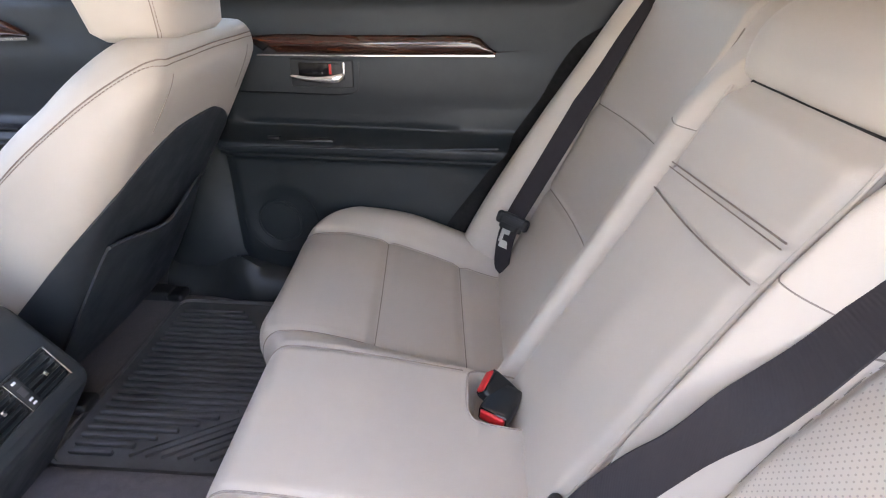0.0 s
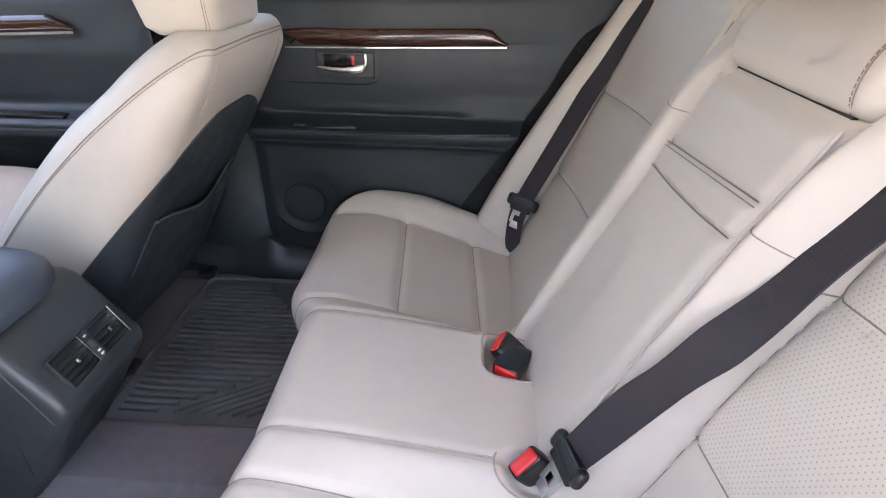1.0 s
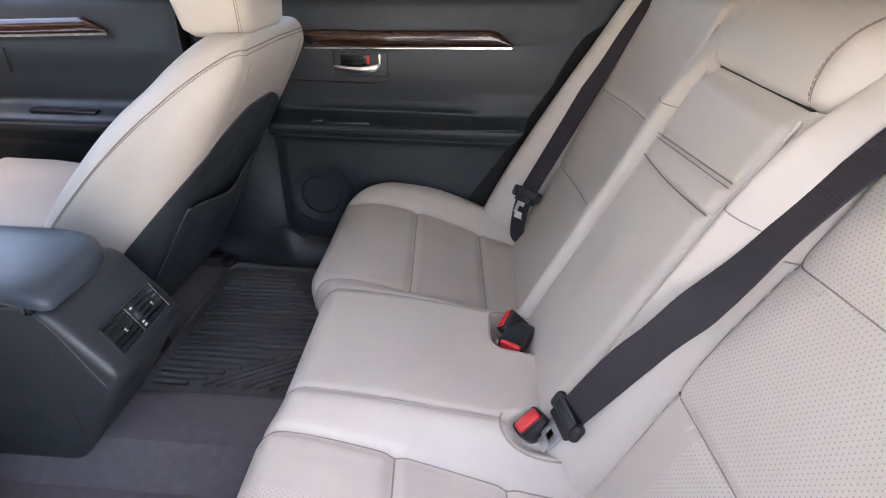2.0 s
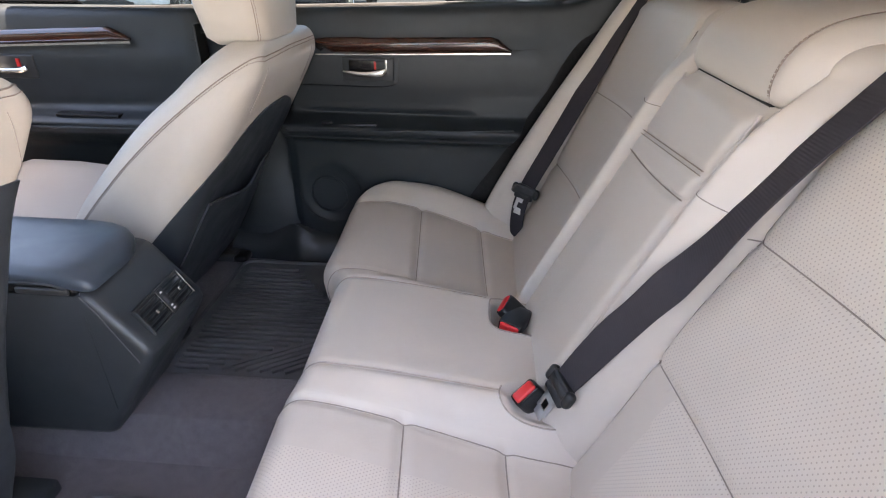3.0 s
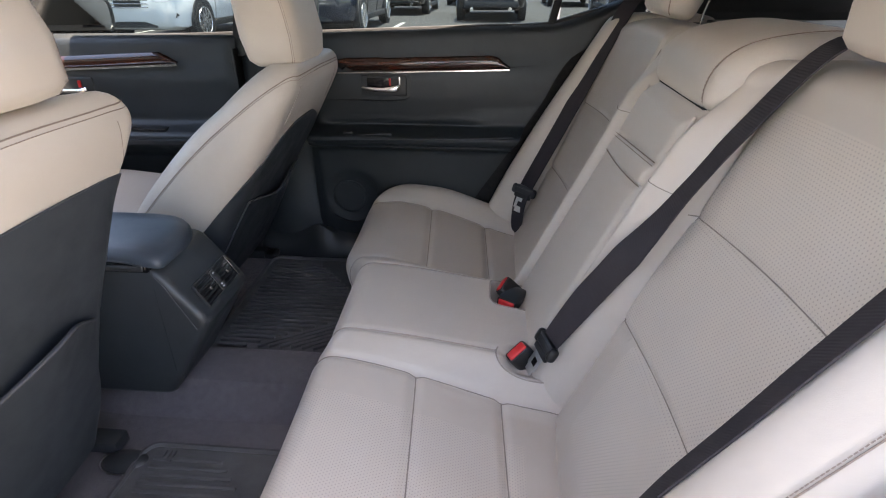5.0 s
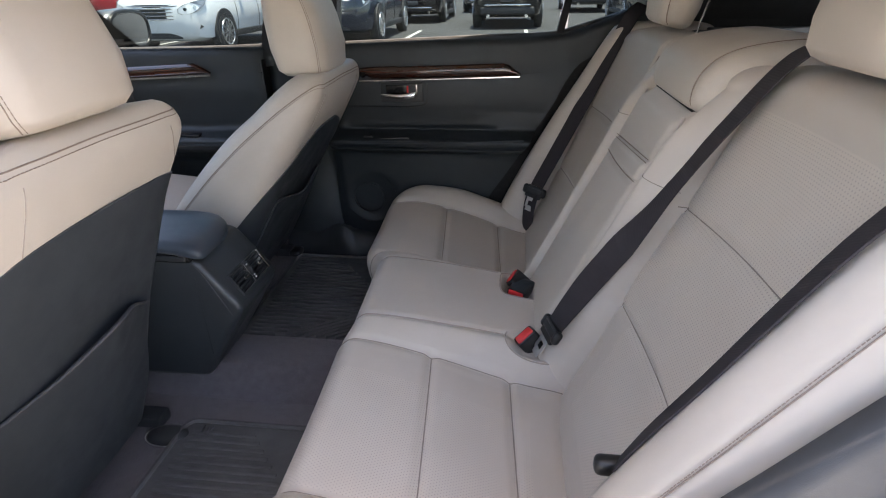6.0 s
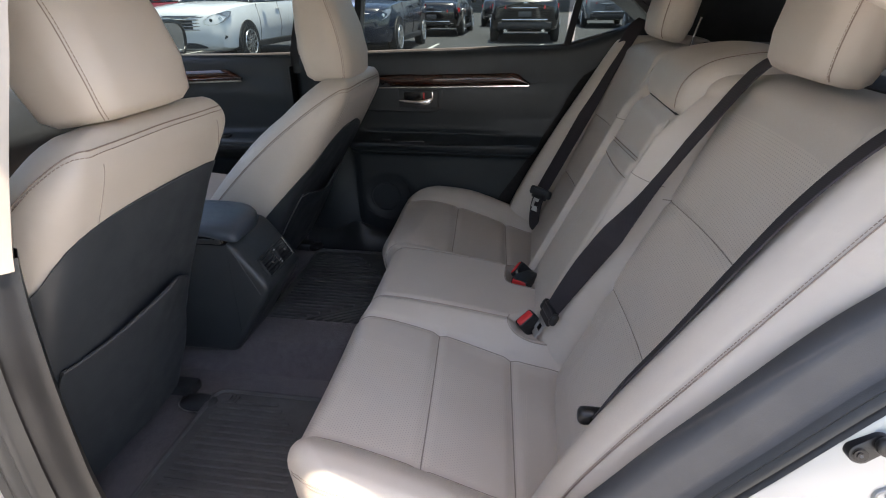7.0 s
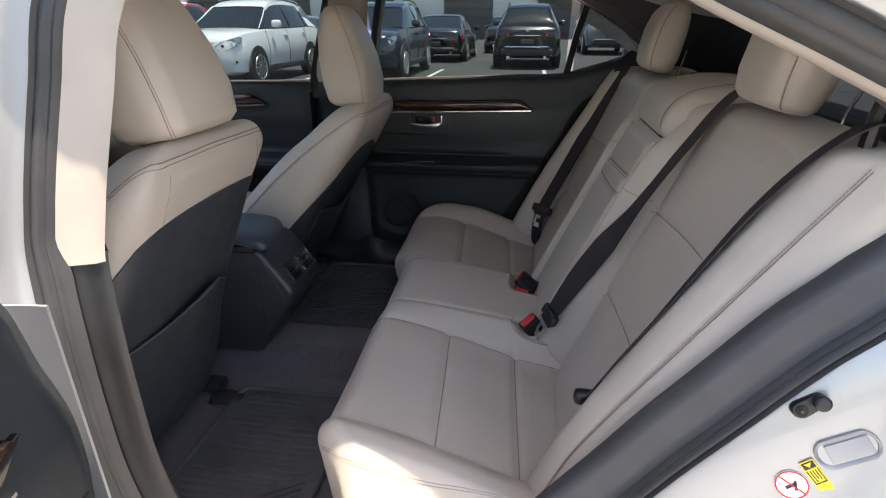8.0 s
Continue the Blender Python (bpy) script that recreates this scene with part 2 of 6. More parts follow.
def part(name, bm, material, parent=None, label="", sharp=35, paint_by=None):
    """Links a bmesh as one mesh object, under a thing or a part."""
    me = bpy.data.meshes.new(name)
    bm.to_mesh(me)
    bm.free()
    for m in material if isinstance(material, (list, tuple)) else [material]:
        me.materials.append(m)
    if paint_by:
        for p in me.polygons:
            p.material_index = paint_by(p.center)
    for p in me.polygons:
        p.use_smooth = True
    me.set_sharp_from_angle(angle=radians(sharp))
    ob = new(name, me)
    if parent:
        ob.parent = parent
    if label:
        tagged(ob, label)
    return ob


def thing(name, label, category, group="", kind="", at=None):
    ob = new(name)
    ob.empty_display_size = 0.05
    if at is not None:
        ob.matrix_world = at
    return tagged(ob, label, category, group, kind)


def structure(name, bm, material, label, category, sharp=35):
    return tagged(part(name, bm, material, None, "", sharp), label, category, "", "structure")


def stitches(path, gap=0.006, r=0.0008, length=0.0042):
    """Short thread pieces along a path, as one mesh."""
    path = [Vector(p) for p in path]
    out, run = [], 0.0
    for a, b in zip(path, path[1:]):
        seg = (b - a).length
        while run < seg:
            s = a.lerp(b, run / seg)
            e = s + (b - a).normalized() * length
            out.append((s, e))
            run += gap
        run -= seg
    bm = bmesh.new()
    for s, e in out:
        d = (e - s).normalized()
        u = d.orthogonal().normalized()
        w = d.cross(u)
        va = [bm.verts.new(s + (u * math.cos(k * 2.1) + w * math.sin(k * 2.1)) * r) for k in range(3)]
        vb = [bm.verts.new(e + (u * math.cos(k * 2.1) + w * math.sin(k * 2.1)) * r) for k in range(3)]
        for k in range(3):
            bm.faces.new((va[k], va[(k + 1) % 3], vb[(k + 1) % 3], vb[k]))
        bm.faces.new(va[::-1])
        bm.faces.new(vb)
    return bm


# ---- cabin floor ----
def floor_z(x, y):
    hump = 0.075 * (1 - sstep(0.05, 0.118, abs(y + 0.02)))
    side = 0.10 * sstep(0.66, 0.76, abs(y))
    toe = 0.03 * sstep(-0.85, -1.2, x)
    return 0.262 + hump + side + toe


structure("floor", surf(lambda x, y: (x, y, floor_z(x, y)), span(-1.9, 0.35, 60), span(-0.80, 0.80, 90)), M_CARPET,
          "charcoal carpeted cabin floor with a low centre tunnel", "floor")


# ---- rear bench ----
def seam_one(y):
    return -0.190 - 0.070 * y


def seam_two(y):
    return -0.025 - 0.063 * y


def nose_x(y):
    return -0.385 - 0.03 * y + 0.018 * (1 - sstep(0.13, 0.22, abs(y))) - 0.036 * sstep(0.15, 0.26, y) * (1 - sstep(0.56, 0.68, y))


OUTER = [(-0.43, 0.502), (-0.40, 0.514), (-0.36, 0.520), (-0.32, 0.520), (-0.25, 0.506), (-0.15, 0.475), (-0.02, 0.428), (0.03, 0.414), (0.12, 0.40)]
CENTRE = [(-0.40, 0.528), (-0.36, 0.534), (-0.31, 0.538), (-0.20, 0.528), (-0.05, 0.506), (0.03, 0.492), (0.12, 0.47)]


def groove(d, depth, w):
    return -depth * math.exp(-((d / w) ** 2))


def cushion_z(x, y):
    a = abs(y)
    c = 1 - sstep(0.130, 0.225, a)
    z = lerp(interp(OUTER, x), interp(CENTRE, x), c)
    z += (0.046 - (0.020 * sstep(-0.16, -0.34, x) if y > 0 else 0.0)) * sstep(0.555, 0.645, a) - 0.07 * sstep(0.655, 0.705, a) ** 2
    z -= 0.006 * math.sin(math.pi * min(1, max(0, (a - 0.20) / 0.375)))
    if 0.19 < a < 0.585:
        z += groove(x - seam_one(y), 0.007, 0.010) + groove(x - seam_two(y), 0.007, 0.010)
    if x > nose_x(y) + 0.03:
        z += groove(a - 0.200, 0.006, 0.009) + groove(a - 0.575, 0.007, 0.010)
        z += groove(y - 0.140, 0.004, 0.008) + groove(y + 0.130, 0.004, 0.008)
    # the rear edge rolls down into the gap below the backrest
    z -= 0.006 * sstep(0.070, 0.110, x) * sstep(0.185, 0.215, a)
    # wells round the buckles
    u, v = (x - 0.008) / 0.046, (y - 0.088) / 0.056
    z -= 0.055 * (1 - sstep(0.75, 1.05, (u**4 + v**4) ** 0.25))
    u, v = (x - 0.042) / 0.066, (y + 0.136) / 0.032
    z -= 0.024 * (1 - sstep(0.38, 1.05, (abs(u) ** 3 + abs(v) ** 3) ** (1 / 3)))
    return z


def cushion_ring(y):
    x0 = nose_x(y) + 0.080 * sstep(0.57, 0.71, abs(y)) ** 1.8
    xs = span(0.12, x0 + 0.045, 110)
    ring = [(x, y, cushion_z(x, y)) for x in xs]
    zt = ring[-1][2]
    for k in range(1, 9):
        t = k / 8 * math.pi / 2
        ring.append((x0 + 0.045 - 0.045 * math.sin(t), y, zt - 0.060 * (1 - math.cos(t))))
    ring += [(x0 + 0.004, y, zt - 0.09), (x0 + 0.012, y, 0.40), (x0 + 0.022, y, 0.33), (x0 + 0.045, y, 0.245), (0.12, y, 0.245)]
    return ring


rear_seat = thing("rear_bench", "beige leather rear bench with a perforated seating area and dark belts", "car seat")


def cushion_skin(c):
    a = abs(c.y)
    return 1 if c.y < 0 and 0.285 < a < 0.565 and c.z > 0.37 and nose_x(c.y) + 0.008 < c.x < 0.03 else 0


ys = sorted(set(span(-0.705, 0.705, 230) + span(0.04, 0.16, 30) + span(-0.21, -0.08, 30)))
cushion_mesh = loft([cushion_ring(y) for y in ys])
cushion_tree = BVHTree.FromBMesh(cushion_mesh)
part("cushion", cushion_mesh, [M_LEATHER, M_PERF_FLAT], rear_seat, "", 50, cushion_skin)


def on_cushion(xs_ys, lift=0.0):
    return [(x, y, cushion_z(x, y) + lift) for x, y in xs_ys]


def over_nose(y, start, lift=0.0):
    """Along the cushion from its rear, round the front edge and down its face."""
    return [(x, y, z + lift) for x, _, z in cushion_ring(y)[:119] if x <= start]


for side in (-1, 1):
    for line in (seam_one, seam_two):
        part("seam", tube(on_cushion([(line(side * a), side * a) for a in span(0.20, 0.575, 60)]), 0.0013, 5), M_CREASE, rear_seat)
    for a in (0.200, 0.575):
        part("seam", tube(over_nose(side * a, 0.104), 0.0012, 5), M_CREASE, rear_seat)
for y in (0.140, -0.130):
    start = -0.045 if y > 0 else -0.022
    part("seam", tube(over_nose(y, start), 0.0013, 5), M_PALE, rear_seat)
    part("stitching", stitches(over_nose(y + 0.0022, start, 0.0006), 0.0050, 0.0006), M_PALE, rear_seat, "pale stitching")
# double seam round the front and outer face of the cushion
for side in (-1, 1):
    line = smooth_path([(-0.392 - 0.02 * side, side * 0.52, 0.470), (-0.370, side * 0.630, 0.500), (-0.322, side * 0.676, 0.528), (-0.264, side * 0.6850, 0.526), (-0.205, side * 0.6865, 0.514), (-0.150, side * 0.6850, 0.501), (-0.090, side * 0.6775, 0.491), (-0.02, side * 0.676, 0.483)], 10)[14:]
    for dz in (0.0, -0.006):
        chain = []
        for p in line:
            place, normal, _, _ = cushion_tree.find_nearest((p.x, p.y, p.z + dz))
            chain.append(place + normal * 0.0005)
        part("stitching", stitches(chain, 0.0052, 0.0006, 0.0038), M_THREAD, rear_seat, "dark stitching")
# piped edge round the buckle well
for cx, cy, rx, ry, t0, t1, sq in ((0.008, 0.088, 0.050, 0.060, 0.30, 1.75, 4), (0.042, -0.136, 0.068, 0.034, 0.86, 1.62, 2.4)):
    loop = []
    for k in range(40):
        t = math.pi * lerp(t0, t1, k / 39)
        c, s = math.cos(t), math.sin(t)
        q = (abs(c) ** sq + abs(s) ** sq) ** (-1 / sq)
        loop.append((cx + rx * c * q, cy + ry * s * q))
    part("well_piping", tube(on_cushion(loop, 0.0006), 0.0016, 6), M_PALE, rear_seat)


# backrest
def back_x(z):
    return 0.184 + 0.403 * (z - 0.628)


def arm_plane(z):
    """Front of the folded armrest, which the lips beside it follow."""
    return 0.198 + 0.440 * (z - 0.850)


def arm_far(z):
    return 0.147 + 0.014 * sstep(0.86, 0.50, z)


def arm_near(z):
    return -0.122 - 0.010 * sstep(0.84, 0.95, z)


def lip_edge(side, z):
    return arm_far(z) + 0.004 if side > 0 else 0.004 - arm_near(z)


def lip_seam(side, z):
    return 0.232 if side > 0 else 0.195 - 0.010 * math.exp(-(((z - 0.70) / 0.09) ** 2))


# height and slope of the two cross seams on each panel
CROSS = {-1: ((0.827, 0.056), (0.629, 0.045)), 1: ((0.853, -0.053), (0.668, -0.075))}


def cross_z(side, k, a):
    z0, slope = CROSS[side][k]
    return z0 + slope * (a - 0.2)


def panel_x(side, a, z):
    """The perforated seating panel; the far one stands further forward."""
    x = back_x(z) - (0.058 if side > 0 else 0.0)
    x += 0.010 * math.sin(math.pi * min(1, max(0, (a - 0.20) / 0.39))) * sstep(0.5, 0.7, z)
    x -= 0.006 * (1 - sstep(0.44, 0.60, z)) * sstep(0.2, 0.3, a)
    for k in (0, 1):
        x -= groove(z - cross_z(side, k, a), 0.006, 0.008) * sstep(0.0, 0.02, a - lip_seam(side, z) + 0.012)
    return x


def backrest_x(y, z):
    side = 1 if y > 0 else -1
    a = abs(y)
    e, s = lip_edge(side, z), lip_seam(side, z)
    u = (a - e) / (s - e)
    panel = panel_x(side, a, z)
    base = lerp(arm_plane(z), back_x(z), 0.80 * sstep(0.92, 1.07, z))
    proud = 0.012 if side > 0 else 0.001
    if side < 0:
        base += 0.020 * sstep(0.68, 0.54, z)
    if u < 0:
        return base + 0.013 + 0.05 * min(1.0, (e - a) / 0.02)
    top = 0.34 if side > 0 else 0.24
    if u < top:
        x = base + 0.013 - (0.013 + proud) * math.sin(math.pi / 2 * u / top)
    elif u < 1:
        v = (u - top) / (1 - top)
        fall = (1 - math.sqrt(max(0.0, 1 - v * v))) * 0.55 + 0.45 * v * v if side > 0 else 0.85 * v**1.35 + 0.15 * v**6
        x = lerp(base - proud, panel_x(side, s, z), fall)
    else:
        x = panel
    x -= groove(a - s, 0.007, 0.006)
    return x


def backrest_ring(y):
    top = 1.062 - 0.012 * sstep(0.5, 0.6, abs(y)) - 0.010 * (1 - sstep(0.16, 0.23, abs(y)))
    ring = [(backrest_x(y, z), y, z) for z in span(0.36, top - 0.035, 130)]
    x1 = ring[-1][0]
    for k in range(1, 9):
        t = k / 8 * math.pi / 2
        ring.append((x1 + 0.055 * (1 - math.cos(t)), y, top - 0.035 + 0.035 * math.sin(t)))
    ring += [(x1 + 0.10, y, top - 0.002), (x1 + 0.14, y, top - 0.02), (x1 + 0.14, y, 0.36)]
    return ring


def back_skin(c):
    side = 1 if c.y > 0 else -1
    inner = lip_seam(side, c.z) + (0.012 if c.z > cross_z(side, 1, abs(c.y)) else 0.075)
    return 1 if side < 0 and inner < abs(c.y) < 0.580 and 0.45 < c.z < 1.0 else 0


for side in (-1, 1):
    a0 = 0.112 if side < 0 else 0.136
    rows_y = sorted(set(span(a0, 0.245, 64) + span(0.245, 0.600, 70)))
    part("backrest", loft([backrest_ring(side * a) for a in rows_y]), [M_LEATHER, M_PERF_UP], rear_seat, "", 50, back_skin)
    for k in (0, 1):
        pts = [(side * a, cross_z(side, k, a)) for a in span(lip_seam(side, 0.7) + 0.004, 0.60, 60)]
        part("seam", tube([(backrest_x(y, z) - 0.0004, y, z) for y, z in pts], 0.0010, 5), M_CREASE, rear_seat)
    part("seam", tube([(backrest_x(side * lip_seam(side, z), z) + 0.0002, side * lip_seam(side, z), z) for z in span(0.45, 1.02, 70)], 0.0013, 5), M_CREASE, rear_seat)
    # short cross seam over the lip
    z0 = 0.905 if side > 0 else 0.862
    pts = [(side * a, z0 + (-0.30 if side < 0 else 0.10) * (a - 0.15)) for a in (span(0.128, 0.188, 16) if side < 0 else span(0.152, 0.20, 16))]
    part("seam", tube([(backrest_x(y, z) - 0.0005, y, z) for y, z in pts], 0.0008, 5), M_CREASE, rear_seat)

# outer bolsters beside the doors
BOLSTER_NEAR = [(0.40, -0.086), (0.55, -0.086), (0.65, -0.076), (0.75, -0.058), (0.85, -0.040), (0.95, -0.022), (1.03, -0.006), (1.07, 0.0)]
BOLSTER_FAR = [(0.40, -0.180), (0.52, -0.178), (0.64, -0.168), (0.80, -0.145), (0.90, -0.126), (1.02, -0.104), (1.07, -0.090)]
# from the inner gap, over the crest, to the outer face: (distance from the middle, share of the height)
ROLL_NEAR = [(0.574, -0.30), (0.576, 0.25), (0.580, 0.68), (0.587, 0.90), (0.598, 0.985), (0.612, 1.0), (0.628, 0.985), (0.640, 0.95), (0.6475, 0.905), (0.6500, 0.865), (0.6525, 0.875), (0.664, 0.70), (0.675, 0.42), (0.686, 0.02), (0.696, -0.55), (0.704, -1.2), (0.708, -1.9)]
ROLL_FAR = [(0.598, -0.10), (0.600, 0.02), (0.603, 0.25), (0.609, 0.55), (0.620, 0.82), (0.637, 0.97), (0.655, 1.0), (0.672, 0.93), (0.686, 0.74), (0.696, 0.45), (0.702, 0.10), (0.706, -0.35), (0.710, -0.9), (0.712, -1.5)]


def bolster_x(side, a, k, z):
    off = interp(BOLSTER_FAR if side > 0 else BOLSTER_NEAR, z)
    x = back_x(z) + (off * k if k > 0 else -0.10 * k)
    if side < 0 and a > 0.61:
        x += 0.080 * max(0.0, z - 0.56) * (a - 0.61) / 0.04
    return x


def bolster_ring(side, z):
    roll = ROLL_FAR if side > 0 else ROLL_NEAR
    ring = [(bolster_x(side, a, k, z), side * a, z) for a, k in roll]
    xb = max(back_x(z) + 0.16, ring[-1][0] + 0.02)
    return ring + [(xb, side * roll[-1][0], z), (xb, side * roll[0][0], z)]


for side in (-1, 1):
    rings = [bolster_ring(side, z) for z in span(0.40, 1.045, 60)]
    last = rings[-1]
    cx = sum(p[0] for p in last) / len(last)
    for k in range(1, 6):
        t = k / 5
        rings.append([(lerp(p[0], cx + 0.03, 0.55 * t * t) + 0.012 * t, lerp(p[1], side * 0.655, 0.45 * t * t), p[2] + 0.020 * math.sin(t * math.pi / 2)) for p in last])
    bol = part("side_bolster", loft(rings), M_LEATHER, rear_seat, "", 60)
    sa, sk = (0.6868, 0.76) if side > 0 else (0.6540, 0.862)
    pts = [(bolster_x(side, sa, sk, z) - 0.0014, side * sa, z) for z in span(0.47, 1.040, 90)]
    part("stitching", stitches(pts, 0.0052, 0.0007, 0.0040), M_THREAD, bol, "dark stitching")
    part("seam", tube([(bolster_x(side, sa + 0.0026, 0.868 if side < 0 else 0.71, z) - 0.0004, side * (sa + 0.0026), z) for z in span(0.47, 1.040, 60)], 0.0009, 5), M_THREAD, bol)


# folding armrest between the backrests
def arm_ring(t):
    ring = []
    for z in span(0.455, 0.972, 130):
        y = lerp(arm_near(z), arm_far(z), t)
        c, h = (arm_near(z) + arm_far(z)) / 2, (arm_far(z) - arm_near(z)) / 2
        e = 0.016 * max(0.0, (abs(y - c) - h + 0.022) / 0.022) ** 2.4
        x = arm_plane(z) + e
        x -= 0.006 * math.sin(math.pi * sstep(0.47, 0.84, z)) * (1 - abs(y - c) / h)
        k2 = high_seam(y)
        x -= groove(z - k2, 0.004, 0.005) + groove(z - k2 + 0.006, 0.002, 0.004) + groove(z - low_seam(y), 0.004, 0.005)
        if low_seam(y) + 0.004 < z < k2 - 0.008:
            x -= 0.003
        x += 0.020 * sstep(0.950, 0.972, z)
        ring.append((x, y, z))
    ring += [(arm_plane(0.972) + 0.06, ring[-1][1], 0.972), (arm_plane(0.455) + 0.06, ring[0][1], 0.455)]
    return ring


def high_seam(y):
    return 0.8765 - 0.072 * (y - 0.012)


def low_seam(y):
    return 0.8335 - 0.046 * (y - 0.012) + 0.25 * (y - 0.012) ** 2


armrest = part("armrest", loft([arm_ring(t) for t in span(0, 1, 54)]), M_LEATHER, rear_seat, "folded-up leather centre armrest", 50)
for f, dz, w in ((high_seam, 0.0, 0.0010), (high_seam, -0.006, 0.0008), (low_seam, 0.0, 0.0010)):
    part("seam", tube([(arm_plane(f(y) + dz) + 0.0012, y, f(y) + dz) for y in span(-0.117, 0.142, 30)], w, 5), M_THREAD, armrest)
for edge_y, d in ((arm_near, -1), (arm_far, 1)):
    # dark tubes paint the shade in the gap along each armrest side
    part("seam_shade", tube([(arm_plane(z) + 0.022, edge_y(z) + d * 0.003, z) for z in span(0.46, 0.950, 30)], 0.004, 6), M_GAP, armrest)
    part("edge_piping", tube([(arm_plane(z) + 0.0095, edge_y(z) + d * 0.0005, z) for z in span(0.46, 0.965, 40)], 0.0026, 8), M_LEATHER, armrest)

# raised centre pad over the armrest
PAD = [(0.330, 0.966), (0.290, 0.968), (0.274, 0.974), (0.268, 0.988), (0.269, 1.010), (0.278, 1.034), (0.298, 1.056), (0.332, 1.073), (0.390, 1.084),
       (0.450, 1.087), (0.505, 1.080), (0.550, 1.060), (0.556, 1.035), (0.54, 0.98), (0.42, 0.960)]
pad_loop = [tuple(v[:2]) for v in smooth_path([(a, b, 0) for a, b in PAD], 3)]
pad_rings = []
for y, k in ((-0.158, 0.30), (-0.154, 0.62), (-0.147, 0.80), (-0.136, 0.905), (-0.124, 0.962), (-0.114, 0.985), (-0.108, 0.978), (-0.102, 0.992), (-0.06, 1.0), (0.0, 1.004), (0.06, 1.0),
             (0.12, 1.0), (0.146, 0.995), (0.160, 0.975), (0.172, 0.93), (0.182, 0.84), (0.188, 0.62), (0.190, 0.30)):
    pad_rings.append([(0.42 + (px - 0.42) * k, y, 1.0 + (pz - 1.0) * k) for px, pz in pad_loop])
pad = part("centre_pad", loft(pad_rings), M_LEATHER, rear_seat, "padded leather centre head section", 60)
pad_line = [(0.42 + (px - 0.42) * 0.978, 1.0 + (pz - 1.0) * 0.978) for px, pz in PAD[2:11]]
ep = smooth_path([(a - 0.0004, -0.108, b + 0.0004) for a, b in pad_line], 8)
part("stitching", stitches(ep, 0.0062, 0.0008, 0.0046), M_THREAD, pad, "dark stitching")
part("seam", tube([(p.x - 0.001, p.y - 0.005, p.z + 0.0008) for p in ep], 0.0009, 5), M_THREAD, pad)
# dark tube paints the shaded line under the pad
part("pad_shade", tube([(0.276, y, 0.971) for y in span(-0.118, 0.136, 12)], 0.0035, 6), M_GAP, pad)


# rear headrests
def rounded_loop(hw, d0, d1, r, n=6):
    """A rounded rectangle in (y, d)."""
    pts = []
    for cy, cd, a0 in ((hw - r, d1 - r, 0), (-hw + r, d1 - r, 90), (-hw + r, d0 + r, 180), (hw - r, d0 + r, 270)):
        for k in range(n + 1):
            a = radians(a0 + 90 * k / n)
            pts.append((cy + r * math.cos(a), cd + r * math.sin(a)))
    return pts


def head_rings(rows, bow=0.0):
    """rows: (height, half width, front depth, rear depth, corner)."""
    rings = []
    for h, hw, d0, d1, r in rows:
        rings.append([(d + bow * (y / 0.14) ** 2, y, h) for y, d in rounded_loop(hw, d0, d1, r)])
    return rings


REAR_HEAD = [(-0.004, 0.062, -0.022, 0.016, 0.016), (0.0, 0.087, -0.034, 0.026, 0.026), (0.010, 0.098, -0.044, 0.033, 0.034), (0.045, 0.104, -0.052, 0.038, 0.038),
             (0.10, 0.104, -0.054, 0.036, 0.038), (0.145, 0.097, -0.046, 0.030, 0.032), (0.170, 0.082, -0.032, 0.024, 0.024), (0.178, 0.055, -0.016, 0.014, 0.012)]


def rear_headrest(x, y):
    at = pose(x, y, 1.076, 0, 14, 0)
    head = thing("headrest", "beige leather rear headrest with dark side stitching on the backrest top", "headrest", "rear headrests", at=at)
    part("cushion", loft(head_rings(REAR_HEAD, 0.006)), M_LEATHER, head, "", 60)
    for s in (-1,):
        rows = [(h, hw, d0, d1) for h, hw, d0, d1, r in REAR_HEAD[1:-1]]
        path = [(d0 + 0.020, s * (hw - 0.0068), h) for h, hw, d0, d1 in rows] + [(d1 - 0.02, s * (hw - 0.004), h) for h, hw, d0, d1 in rows[::-1]]
        p = smooth_path([(a - 0.006 if i < len(rows) else a, b, c) for i, (a, b, c) in enumerate(path[:len(rows)])], 6)
        part("stitching", stitches(p, 0.0050, 0.0005, 0.0036), M_THREAD, head, "dark stitching")
        part("seam", tube([(q.x, q.y + s * 0.004, q.z) for q in p], 0.0009, 5), M_THREAD, head)



for x, y in ((0.380, -0.368), (0.338, 0.385)):
    rear_headrest(x, y)
# slim bright posts standing behind the headrests
for x, y in ((0.404, 0.350), (0.446, -0.462)):
    post = thing("belt_post", "slim chrome post on the parcel shelf behind the headrest", "post", "shelf posts")
    part("rod", tube([(x - 0.004, y, 1.046), (x, y, 1.080), (x + 0.006, y - 0.020, 1.128)], 0.0028, 8), M_CHROME, post)
    part("collar", disc((x - 0.004, y, 1.052), (0, 0, 1), 0.008, 0.012, 18, 0.002), M_BLACK, post, "black collar")


